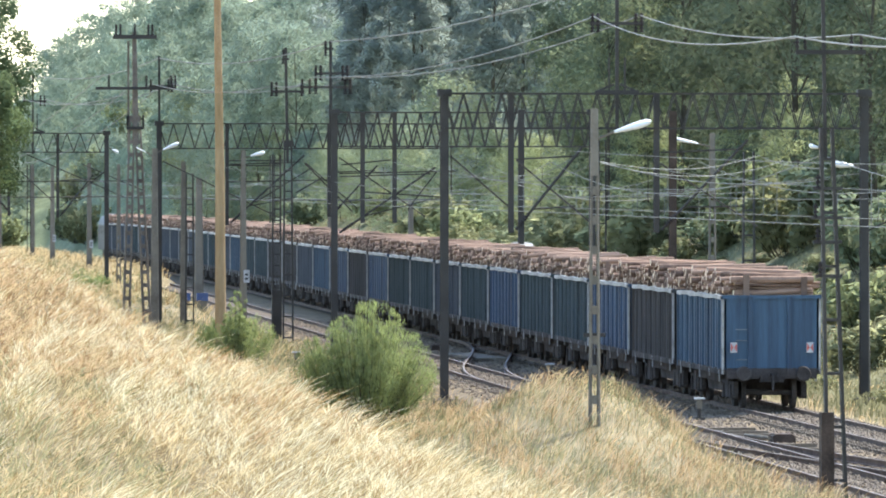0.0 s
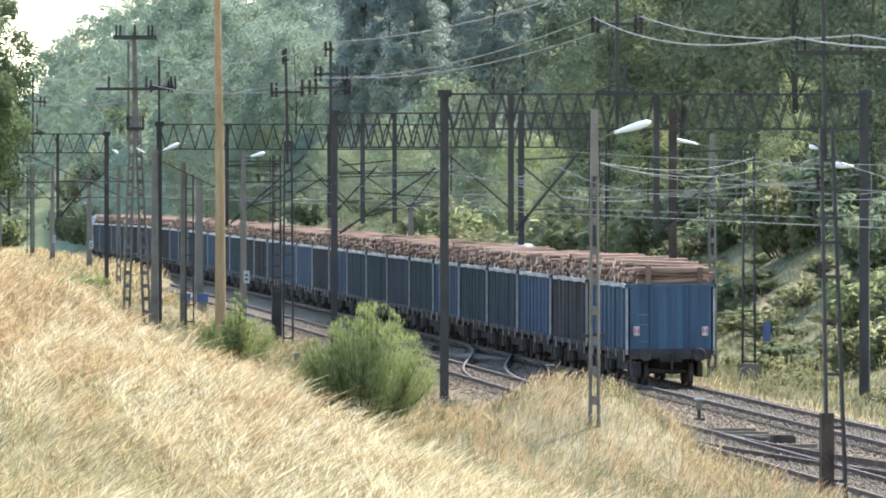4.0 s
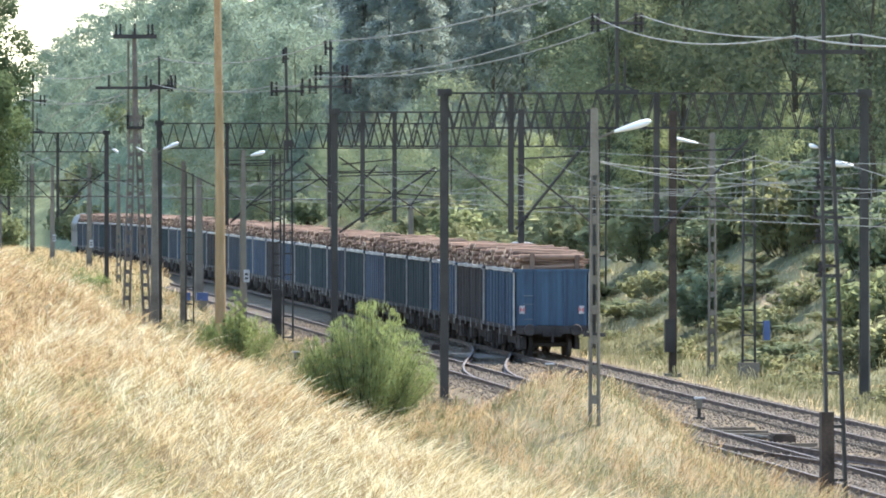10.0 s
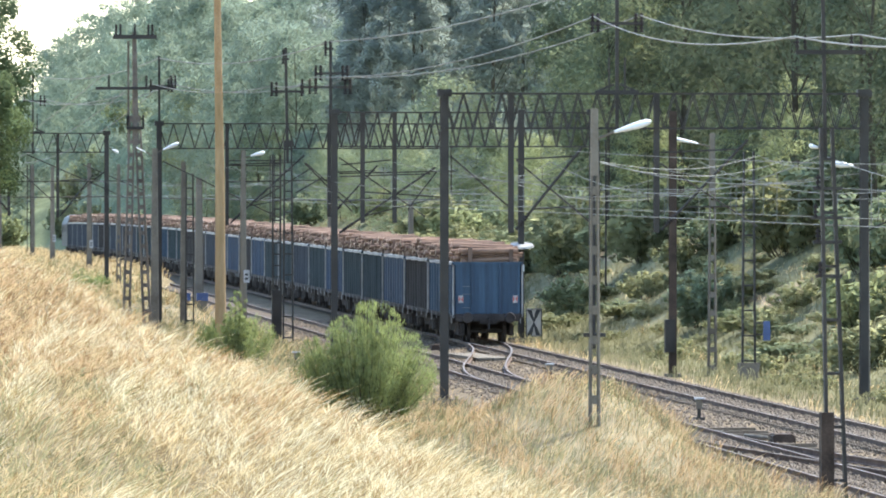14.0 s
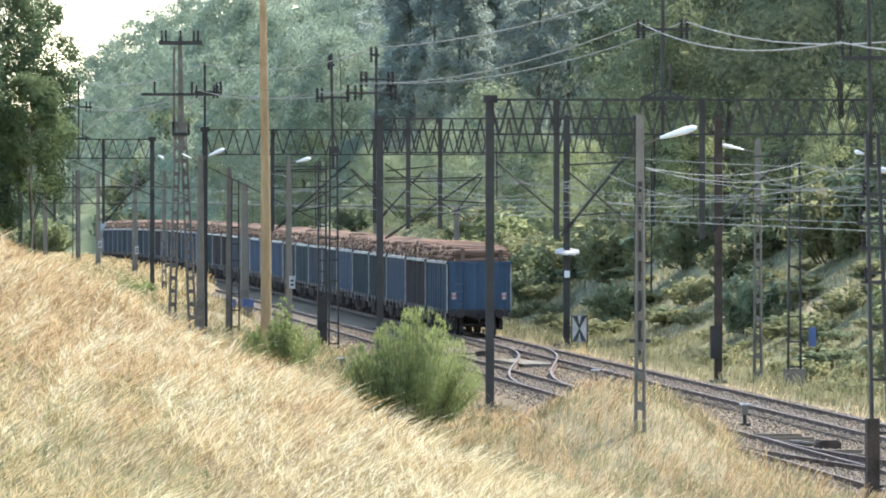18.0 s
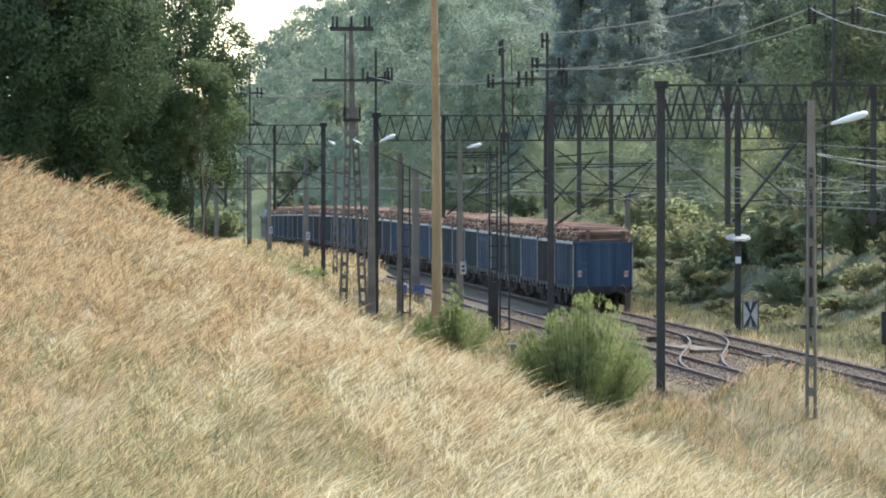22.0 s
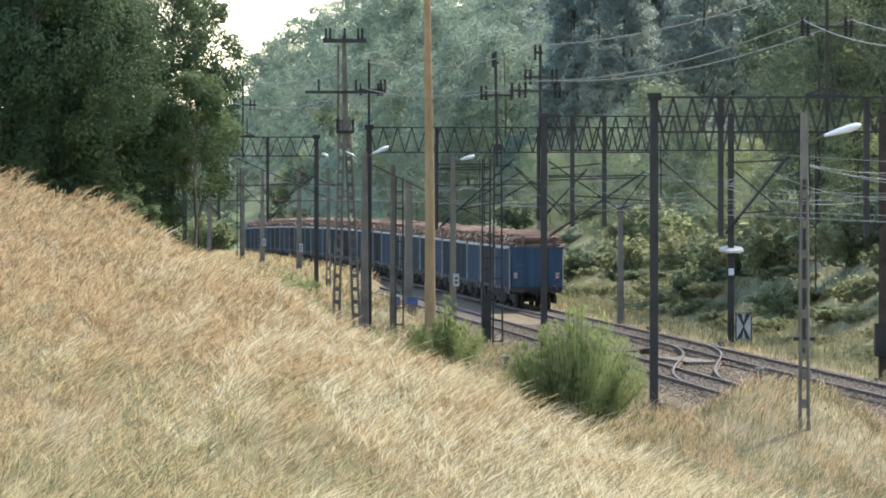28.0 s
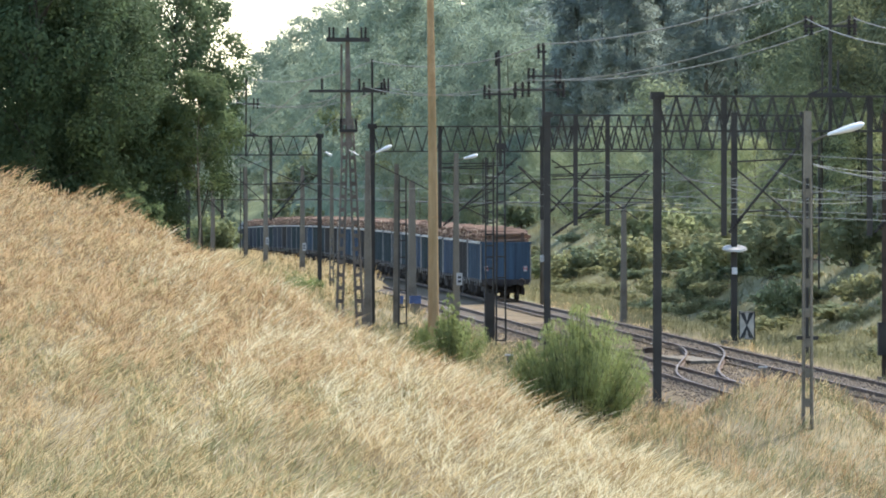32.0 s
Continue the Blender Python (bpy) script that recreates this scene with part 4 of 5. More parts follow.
m5 = empty("catenary_mast", pose(32.0, 295, -0.5), "rusty brown steel mast with a slim equipment box", "catenary mast", "steel masts")
bm = bmesh.new()
leg_mesh(bm, 0, 0, 9.7, 0.26)
part("shaft", bm, M_RUST, m5)
bm = bmesh.new()
box(bm, -0.3, 0.06, -0.26, 0.1, 0.9, 2.1)
part("equipment_box", bm, M_STEEL, m5)
bm = bmesh.new()
box(bm, -0.3, 0.3, -0.3, 0.3, -0.3, 0.12)
part("footing", bm, M_CONC, m5)
lp2 = ladder_pole(33.45, 295, -0.5, 8.9, 0.36, 0.2, 0.75, "grey concrete lamp post on the far side", group="lamp posts")
street_lamp_head(lp2, -0.1, 8.4, -1.35, 0.3, 0.7)
m6 = lattice_mast(34.2, 290, -0.3, 8.0, 0.46, 0.75, "slim dark lattice mast on a concrete block")
bm = bmesh.new()
box(bm, -0.36, 0.36, -0.4, 0.4, -0.4, 0.42)
part("footing", bm, M_CONC, m6)
bm = bmesh.new()
bar(bm, (0.2, 0, 1.85), (0.6, 0, 1.85), 0.05)
bar(bm, (0.2, 0, 1.45), (0.6, 0, 1.45), 0.05)
br = part("sign_bracket", bm, M_STEEL, m6)
bm = bmesh.new()
box(bm, 0.52, 0.78, -0.04, 0.04, 1.22, 1.92)
part("blue_sign", bm, M_BLUEBOX, br, "small plain blue sign")
lp3 = ladder_pole(34.55, 261, -0.5, 8.3, 0.36, 0.22, 0.8, "grey concrete lamp post beside the gantry leg", group="lamp posts")
street_lamp_head(lp3, -0.1, 7.6, -0.9, 0.1)
ladder_pole(31.7, 417, -0.5, 6.1, 0.36, 0.26, 0.0, "plain grey concrete pole beyond the far line")
p5 = ladder_pole(31.2, 472, -0.5, 7.6, 0.40, 0.3, 0.0, "grey concrete pole with a small white plate")
bm = bmesh.new()
box(bm, -0.2, 0.2, -0.26, -0.22, 2.6, 3.0)
part("plate", bm, M_WHITE, p5)

# concrete poles left of the near line
for x, y, h, w, hole, plate, lab in (
    (17.25, 388, 8.8, 0.42, 0.0, 0, "plain grey concrete pole beside the gantry leg"),
    (19.05, 397, 8.2, 0.36, 0.0, 0, "plain grey concrete pole among the masts"),
    (21.45, 430, 7.4, 0.52, 0.0, 0, "thick pale concrete pole with a blue box at its foot"),
    (19.7, 356, 8.6, 0.34, 0.0, 2.1, "grey concrete lamp post with a white plate"),
    (18.8, 470, 8.2, 0.30, 0.5, 0, "slim concrete pole in the distance"),
    (20.6, 566, 8.5, 0.42, 0.0, 1.9, "distant concrete pole with a white plate"),
    (20.4, 640, 8.5, 0.42, 0.0, 1.9, "distant concrete pole with a white plate"),
    (19.8, 780, 9.0, 0.5, 0.0, 0, "grey concrete pole in the distance"),
    (20.6, 700, 9.0, 0.45, 0.0, 0, "grey concrete pole in the distance"),
):
    p = ladder_pole(x, y, -0.6 + track_z(y), h, w, w * 0.62, hole, lab)
    if plate:
        bm = bmesh.new()
        box(bm, 0.0, 0.26, -0.3, -0.26, plate + 0.7, plate + 1.25)
        pl = part("plate", bm, M_DIRTYWHITE, p)
        for k in range(2):
            bm = bmesh.new()
            box(bm, 0.06, 0.2, -0.306, -0.30, plate + 0.82 + 0.18 * k, plate + 0.92 + 0.18 * k)
            part("dark_bar", bm, M_BLACK, pl)
    if abs(y - 356) < 1:
        street_lamp_head(p, 0.05, 8.25, 0.9, 0.25, 0.9)
    if abs(y - 388) < 1:
        street_lamp_head(p, 0.05, 8.55, 1.1, 0.5, 1.0)
        street_lamp_head(p, -0.1, 8.4, -0.8, 0.45, 0.35)
for x, w in ((21.55, 0.30), (20.75, 0.17)):
    bm = bmesh.new()
    box(bm, -w, w, -0.2, 0.2, 0.0, 0.42)
    bx = part("relay_box", bm, M_BLUEBOX)
    bx.location = (x, 428.5, 0.32)
    tagged(bx, "small blue relay box on a concrete foot", "relay box", "relay boxes")
    bm = bmesh.new()
    box(bm, -w * 0.8, w * 0.8, -0.15, 0.15, -0.7, 0.0)
    part("foot", bm, M_CONC, bx)
lattice_mast(38.9, 390, 0.9, 7.7, 0.33, 1.0, "slim dark lattice mast on the cutting slope", step=1.6)
lattice_mast(20.0, 690, -1.0, 9.0, 0.3, 0.9, "slim dark lattice mast in the distance")
lattice_mast(33.0, 560, -0.6, 9.0, 0.34, 0.9, "slim lattice mast beyond the far line")

# dwarf signals and marker posts
def dwarf(x, y, z, h, label):
    e = empty("point_indicator", pose(x, y, z), label, "point indicator", "dwarf signals")
    bm = bmesh.new()
    rod(bm, (0, 0, 0), (0, 0, h * 0.62), 0.06, None, 8)
    box(bm, -0.16, 0.16, -0.13, 0.13, -0.05, 0.08)
    part("post", bm, M_STEEL, e)
    bm = bmesh.new()
    box(bm, -0.085, 0.085, -0.09, 0.09, h * 0.55, h)
    hd = part("lantern", bm, M_CONC, e)
    bm = bmesh.new()
    box(bm, -0.15, 0.15, -0.14, 0.14, h, h + 0.05)
    part("cap", bm, M_DIRTYWHITE, hd)


dwarf(26.1, 233.5, -0.25, 0.6, "small white point indicator on a post between tracks")
dwarf(26.2, 281, -0.25, 0.52, "small white point indicator on a post between tracks")
dwarf(19.3, 312, -0.45, 0.5, "small white marker post in dry grass")


# ---- overhead wires ----
def wire(name, pts_list, r, label, mats=M_WIRE):
    for pts in pts_list:
        bm = bmesh.new()
        tube(bm, pts, r)
        tagged(part(name, bm, mats), label, "wire", "overhead wires")


SUP = [60, 120, 185, 257, 329, 394.5, 475, 555, 640, 730, 830]
for tx in (TRACK2, TRACK):
    stag = [0.25 if i % 2 else -0.25 for i in range(len(SUP))]
    spans = list(zip(SUP, SUP[1:], stag, stag[1:]))
    wire("contact_wire", [[(tx + a, y0, 5.65 + track_z(y0)), (tx + b, y1, 5.65 + track_z(y1))] for y0, y1, a, b in spans], 0.011, "grooved contact wire above the rails")
    wire("carrier_wire", [sag((tx + a, y0, 7.25), (tx + b, y1, 7.25), 0.95) for y0, y1, a, b in spans], 0.010, "sagging carrier wire above the contact wire")
    drops = []
    for y0, y1, a, b in spans:
        for i in range(1, 8):
            f = i / 8
            drops.append([(tx + a + (b - a) * f, y0 + (y1 - y0) * f, 7.25 - 0.95 * 4 * f * (1 - f)), (tx + a + (b - a) * f + 0.001, y0 + (y1 - y0) * f + 0.05, 5.66)])
    bm = bmesh.new()
    for pts in drops:
        tube(bm, pts, 0.008)
    tagged(part("dropper", bm, M_WIRE), "thin droppers between carrier and contact wire", "wire", kind="stuff")
FEED = [((13.4, 475, 11.4), (14.7, 475, 11.4)), ((17.4, 394.5, 11.35), (18.4, 394.5, 11.35)), ((20.7, 350, 10.75), (21.9, 350, 10.75)), ((21.1, 329, 10.85), (22.4, 329, 10.85)), ((25.35, 257, 11.87), (26.85, 257, 11.9)), ((20.53, 166, 9.62), (21.85, 166, 9.66)), ((15.5, 70, 9.3), (17.0, 70, 9.3))]
for k in (0, 1):
    for a, b in zip(FEED, FEED[1:]):
        drop = (0.46, 0.32)[k] if b[k][1] == 166 else 0.5 * abs(a[k][1] - b[k][1]) / 72 + 0.05
        wire("feeder_wire", [sag(a[k], b[k], drop)], 0.02, "pale sagging feeder wire on crossarms")
TOPW = [(14.0, 475, 12.8), (17.75, 394.5, 12.6), (21.75, 329, 12.3), (27, 250, 13.6)]
wire("top_wire", [sag(a, b, 0.55) for a, b in zip(TOPW, TOPW[1:])], 0.024, "single pale line along the pole tops")
wire("span_wire", [sag((10, 475, 5.72), (18.3, 475, 5.72), 0.02), sag((18.3, 475, 5.72), (31.6, 394.5, 5.75), 0.1)], 0.03, "dark cross span wire", M_STEEL)
wire("line_wire", [sag((x0, 393, 11.8), (x1, 900, 10.5), 3.0) for x0, x1 in ((15.0, 12), (17.0, 16), (18.4, 20))], 0.026, "pale power line wire")
STRAY = [((22.7, 257, 6.6), (31.8, 295, 6.1)), ((27.4, 257, 7.0), (34.2, 190, 6.4)), ((27.4, 257, 6.2), (33.8, 180, 6.9)), ((21.9, 329, 6.6), (30.5, 257, 6.3)), ((22.9, 329, 5.9), (34, 257, 6.9)), ((21.0, 394, 6.7), (29.0, 329, 6.2)), ((24.3, 329, 7.4), (28.4, 250, 6.4)), ((24.6, 257, 7.6), (33.5, 150, 7.2)), ((20.0, 394, 7.4), (28, 300, 6.9)), ((15.4, 475, 6.9), (25.0, 394, 6.6))]
SLACK = [((20.75, 257, 7.25), (24.75, 257, 7.46), 0.7), ((20.75, 257, 7.05), (25.6, 257, 7.3), 0.55), ((18.5, 186, 7.1), (21.2, 166, 6.68), 0.27), ((18.5, 186, 7.1), (30.6, 257, 7.46), 0.3), ((18.5, 186, 7.07), (31.4, 257, 7.3), 0.4), ((30.6, 257, 7.46), (21.2, 166, 6.9), 0.1)]
wire("slack_wire", [sag(*w) for w in SLACK], 0.009, "slack pale wires between the supports")
wire("loose_wire", [sag(a, b, 0.35) for a, b in STRAY], 0.010, "slack pale jumper wires between supports")


# ---- trees and shrubs ----
def leaf_cloud(rng, centres, radii, n, size, droop=0.0, flat=0.8, up=0.0, slim=0.45, core=None):
    """Small leaf quads gathered in clumps round the given centres, shaded as rounded masses of leaves."""
    k = rng.integers(0, len(centres), n)
    d = rng.normal(size=(n, 3))
    d /= np.linalg.norm(d, axis=1)[:, None]
    r = radii[k] * (0.35 + 0.65 * rng.random(n) ** 0.6)
    c = centres[k] + d * r[:, None] * np.array([1, 1, flat])
    c[:, 2] -= droop * rng.random(n) ** 2 * radii[k]
    u = rng.normal(size=(n, 3)) + np.array([0, 0, up])
    if up < 1.0:  # leaves turn their faces outwards and up
        face = d + np.array([0, 0, 0.45]) + 0.22 * rng.normal(size=(n, 3))
        u = np.cross(face, u)
        v = np.cross(face, u)
    else:
        v = np.cross(u, rng.normal(size=(n, 3)))
    u /= np.linalg.norm(u, axis=1)[:, None]
    v /= np.linalg.norm(v, axis=1)[:, None]
    core = np.array(centres).mean(0) if core is None else np.array(core)
    out = c - core
    out /= np.maximum(np.linalg.norm(out, axis=1), 1e-6)[:, None]
    nor = 0.42 * d + 0.75 * out + np.array([0, 0, 0.25]) + 0.22 * rng.normal(size=(n, 3))
    nor /= np.linalg.norm(nor, axis=1)[:, None]
    v *= np.where((np.cross(u, v) * nor).sum(1) < 0, -1.0, 1.0)[:, None]
    s = size * (0.6 + 0.8 * rng.random(n))[:, None]
    verts = np.stack([c - u * s, c - v * s * slim, c + u * s, c + v * s * slim], 1).reshape(-1, 3)
    return verts, np.arange(n * 4).reshape(n, 4), np.repeat(nor, 4, 0)


def tree_shape(seed, h, spread, base, clumps, kind):
    """Clump centres of a crown: broad, narrow, drooping or layered like a pine."""
    rng = np.random.default_rng(seed)
    cs, rs = [], []
    for i in range(clumps):
        t = rng.random() ** 0.85
        z = h * (base + (1 - base) * t)
        if kind == "pine":
            w = spread * (0.95 * (1 - t) ** 0.7 + 0.12)
        else:
            w = spread * (math.sin(math.pi * (0.12 + 0.84 * t)) ** 0.65)
        a, q = rng.random() * 2 * math.pi, w * (0.35 + 0.65 * math.sqrt(rng.random()))
        cs.append((q * math.cos(a), q * math.sin(a), z))
        rs.append((0.28 if kind == "pine" else 0.34) * spread * rng.uniform(0.55, 1.15))
    return rng, np.array(cs), np.array(rs)


def make_tree(seed, h, spread, base, clumps, n, size, bark, leaf, kind, name, label):
    rng, cs, rs = tree_shape(seed, h, spread, base, clumps, kind)
    e = empty(name, pose(0, 0, 0), label, "tree", "trees")
    bm = bmesh.new()
    pts = [Vector((0.12 * math.sin(i * 1.7 + seed), 0.12 * math.cos(i * 1.1 + seed), h * 0.92 * i / 6)) for i in range(7)]
    for i in range(6):
        rod(bm, pts[i], pts[i + 1], 0.017 * h * 0.5 * (1 - i / 6.5), 0.017 * h * 0.5 * (1 - (i + 1) / 6.5), 8)
    for c in cs[:: max(1, len(cs) // 22)]:
        c = Vector(c)
        s = Vector((0, 0, max(h * base * 0.7, c.z - 0.35 * h * 0.4)))
        mid = s.lerp(c, 0.5) + Vector((0, 0, 0.04 * h))
        thick = h * 0.55 * min(1.0, spread / 3.2) ** 2 * (0.4 if kind != "droop" else 1.0)
        rod(bm, s, mid, 0.006 * thick, 0.004 * thick, 5)
        rod(bm, mid, c, 0.004 * thick, 0.0015 * thick, 5)
    part("trunk", bm, bark, e)
    v, f, nor = leaf_cloud(rng, cs, rs, n, size, 0.9 if kind == "droop" else 0.0)
    cr = new("crown", mesh_np("crown", v, f, leaf, None, nor))
    cr.parent = e
    return e


def plant(proto, x, y, scale, turn, sink=0.2):
    m = pose(x, y, float(ground_z(x, y)) - sink, 0, 0, turn)
    if proto.name in PLANTED:
        t = copy_thing(proto, m)
    else:
        PLANTED.add(proto.name)
        t = proto
        t.matrix_basis = m
    t.scale = (scale, scale, scale)
    return t


PROTO = {
    "oak": make_tree(11, 13, 4.2, 0.08, 90, 8000, 0.14, M_BARK, M_LEAF_LIGHT, "broad", "broadleaf_tree", "light green broadleaf tree on the cutting edge"),
    "lime": make_tree(12, 15, 4.0, 0.1, 100, 8000, 0.145, M_BARK, M_LEAF_MID, "broad", "broadleaf_tree", "mid green broadleaf tree in the wood"),
    "pine": make_tree(13, 19, 3.6, 0.1, 120, 13000, 0.14, M_BARK, M_LEAF_DARK, "broad", "pine_tree", "tall dark green pine at the wood's edge"),
    "birch": make_tree(14, 15, 3.4, 0.03, 170, 64000, 0.088, M_BARK, M_LEAF_BIRCH, "droop", "birch_tree", "dense drooping birch in dark green leaf"),
    "young": make_tree(15, 11.5, 1.8, 0.6, 60, 15000, 0.075, M_BIRCH, M_LEAF_YOUNG, "broad", "young_birch", "slim young birch with a pale trunk"),
}
PROTO["willow"] = make_tree(16, 11.5, 4.2, 0.03, 90, 10000, 0.125, M_BARK, M_LEAF_WILLOW, "broad", "willow_tree", "rounded pale green willow tree above the cutting")
PROTO["hazy"] = make_tree(17, 16, 4.2, 0.06, 120, 12000, 0.14, M_BARK, M_LEAF_FARHAZE, "broad", "broadleaf_tree", "broadleaf tree far along the wood, haze in its grey-green leaf colour")
PROTO["lace"] = make_tree(18, 15, 2.3, 0.45, 70, 14000, 0.085, M_BARK, M_LEAF_BIRCH, "droop", "birch_tree", "thin-crowned birch with open lacy foliage")
PROTO["spruce"] = make_tree(19, 21, 3.7, 0.05, 150, 19000, 0.16, M_BARK, M_LEAF_SPRUCEHAZE, "pine", "spruce_tree", "tall spruce in the wood, needle colour paled blue-green for haze")
PLANTED = set()


def shrub(seed, w, h, n, size, leaf, name="shrub", label="dense green shrub", stems=40, up=0.6, slim=0.4):
    """Many thin upright stems with leaves along them."""
    rng = np.random.default_rng(seed)
    e = empty(name, pose(0, 0, 0), label, "shrub", "shrubs")
    bm = bmesh.new()
    cs, rs = [], []
    for i in range(stems):
        a, q = rng.random() * 6.283, math.sqrt(rng.random())
        lean = Vector((math.cos(a), math.sin(a), 0)) * q * w / 2
        top = h * (1 - 0.45 * q * q) * rng.uniform(*((0.66, 1.12) if up > 1 else (0.72, 1.08)))
        foot = lean * 0.35
        p, q3 = Vector(foot), Vector((lean.x, lean.y, top))
        rod(bm, p, q3, 0.012, 0.004, 4)
        for t in ((0.32, 0.5, 0.66, 0.83, 0.98) if up > 2.1 else (0.3, 0.5, 0.68, 0.84, 0.97)):
            cs.append(p.lerp(q3, t))
            rs.append((0.055 if up > 2.1 else 0.08 if up > 1 else 0.10) * w * rng.uniform(0.6, 1.2) * (1.15 - 0.5 * t))
    part("stem", bm, M_BARK, e)
    v, f, nor = leaf_cloud(rng, np.array([tuple(c) for c in cs]), np.array(rs), n, size, 0.0, 1.2, up, slim, (0, 0, h * 0.3))
    v[:, 2] = np.maximum(v[:, 2], 0.02)
    cr = new("foliage", mesh_np("foliage", v, f, leaf, None, nor))
    cr.parent = e
    return e


def put(thing, x, y, sink=0.1, turn=0):
    thing.matrix_basis = pose(x, y, float(ground_z(x, y)) - sink, 0, 0, turn)
    return thing


put(shrub(21, 4.3, 3.4, 60000, 0.062, M_LEAF_BUSH, "willow_bush", "rounded fresh green willow bush near the tracks", 280, 3.2, 0.13), 16.68, 237)
put(shrub(22, 3.6, 2.1, 10000, 0.06, M_LEAF_BUSH, "willow_bush", "low fresh green bush at the pole's foot", 60, 2.0, 0.2), 17.5, 318)
put(shrub(23, 1.3, 2.9, 4500, 0.07, M_LEAF_BUSH, "willow_bush", "upright green bush before the ochre pole", 40, 2.0, 0.2), 17.15, 314)
put(shrub(24, 2.2, 1.2, 3000, 0.07, M_LEAF_BUSH, "low_bush", "low green bush in dry grass", 40), 12.2, 395)
put(shrub(25, 2.2, 3.0, 5000, 0.09, M_LEAF_MID, "low_bush", "dark bush below the bank's crest", 40), 7.6, 330)
put(shrub(27, 3.4, 5.0, 9000, 0.08, M_LEAF_YOUNG, "low_bush", "leafy green bush under the birches", 40), 5.4, 338)
put(shrub(26, 1.0, 0.8, 900, 0.06, M_LEAF_MID, "low_bush", "small dark weed clump on the bank", 20), 13.6, 340)

put(shrub(28, 3.2, 1.5, 5000, 0.07, M_LEAF_BUSH, "low_bush", "low green bush in dry grass", 50), 16.2, 455)
put(shrub(29, 2.6, 1.5, 4000, 0.07, M_LEAF_BUSH, "low_bush", "low green bush in dry grass", 50), 18.6, 348)

# birches on the bank
for x, y, s, r in ((1.2, 345, 1.15, 10), (-1.8, 352, 1.2, 120), (3.9, 350, 1.0, 200), (4.4, 358, 1.05, 40), (-0.4, 358, 1.2, 250), (2.6, 362, 1.15, 160)):
    plant(PROTO["birch"], x, y, s, r, 0.5)
plant(PROTO["lace"], 8.6, 362, 1.05, 15, 0.4)
plant(PROTO["lace"], 7.4, 359, 1.05, 95, 0.4)
plant(PROTO["young"], 8.3, 350, 1.0, 30, 0.3)

# shrubs on the far cutting slope
SLOPE = [shrub(31 + i, 3.0, 2.2, 2000, 0.135, (M_LEAF_SLOPE, M_LEAF_LIGHT, M_LEAF_WILLOW, M_LEAF_MID)[i], "slope_shrub", ("fresh", "mid", "pale", "dark")[i] + " green shrub on the dry cutting slope", 40) for i in range(4)]
rs = random.Random(5)
for i in range(70):
    x, y = rs.uniform(37.5, 50), rs.uniform(235, 680)
    if i < 4:
        s = put(SLOPE[i], x, y)
    else:
        s = copy_thing(SLOPE[(0, 0, 1, 2)[rs.randrange(4)]], pose(x, y, float(ground_z(x, y)) - 0.1, 0, 0, rs.uniform(0, 360)))
        k = rs.uniform(0.4, 1.2) * (1.0 + 0.5 * (y > 400))
        s.scale = (k * 1.2, k * 1.2, k * rs.uniform(0.55, 1.0))

for x, y, k in ((43.5, 352, 1.7), (46.2, 350, 2.0), (41.5, 395, 1.6), (44.2, 372, 1.8), (39.6, 300, 1.1), (42.4, 318, 1.5), (38.4, 340, 1.2), (40.2, 420, 1.5), (37.6, 388, 1.0), (45.5, 300, 1.9), (43.0, 280, 1.5)):
    s = copy_thing(SLOPE[rs.randrange(3)], pose(x, y, float(ground_z(x, y)) - 0.2, 0, 0, rs.uniform(0, 360)))
    s.scale = (k * 1.15, k * 1.15, k)
for i in range(110):  # low pale scrub at the slope's foot
    x, y = rs.uniform(34.8, 46), rs.uniform(240, 560)
    s = copy_thing(SLOPE[0], pose(x, y, float(ground_z(x, y)) - 0.1, 0, 0, rs.uniform(0, 360)))
    k = rs.uniform(0.3, 0.6)
    s.scale = (k * 1.4, k * 1.4, k * rs.uniform(0.5, 0.9))
for i in range(130):  # flat weeds all over the slope
    x, y = rs.uniform(35, 48), rs.uniform(240, 600)
    if sandy(x, y):
        continue
    s = copy_thing(SLOPE[rs.choice((0, 0, 2))], pose(x, y, float(ground_z(x, y)) - 0.1, 0, 0, rs.uniform(0, 360)))
    k = rs.uniform(0.5, 1.0)
    s.scale = (k * 1.3, k * 1.3, k * rs.uniform(0.25, 0.45))
for i in range(14):  # scrub closing the far end of the line
    x, y = rs.uniform(17, 24.5) if i % 2 else rs.uniform(33, 42), rs.uniform(900, 1060)
    s = copy_thing(SLOPE[rs.randrange(3)], pose(x, y, float(ground_z(x, y)) - 0.2, 0, 0, rs.uniform(0, 360)))
    s.scale = (2.2, 2.2, 2.2)

# wood edge along the cutting
rs = random.Random(9)
for i in range(100):
    y = 330 + 620 * (i / 100) + rs.uniform(-8, 8)
    x = 50 + rs.uniform(-3, 16) + 4 * math.sin(y * 0.013)
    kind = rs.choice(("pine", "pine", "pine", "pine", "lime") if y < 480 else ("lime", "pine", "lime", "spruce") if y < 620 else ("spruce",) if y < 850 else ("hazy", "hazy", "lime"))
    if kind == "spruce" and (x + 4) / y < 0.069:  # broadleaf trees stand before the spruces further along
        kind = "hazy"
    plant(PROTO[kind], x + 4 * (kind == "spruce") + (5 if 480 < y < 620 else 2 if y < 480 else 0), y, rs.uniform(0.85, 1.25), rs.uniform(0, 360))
for i in range(26):
    y = 600 + 13 * i + rs.uniform(-5, 5)
    x = 43 + rs.uniform(0, 7)
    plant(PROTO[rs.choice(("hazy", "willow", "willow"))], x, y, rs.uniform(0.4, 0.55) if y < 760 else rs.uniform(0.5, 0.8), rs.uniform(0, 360))
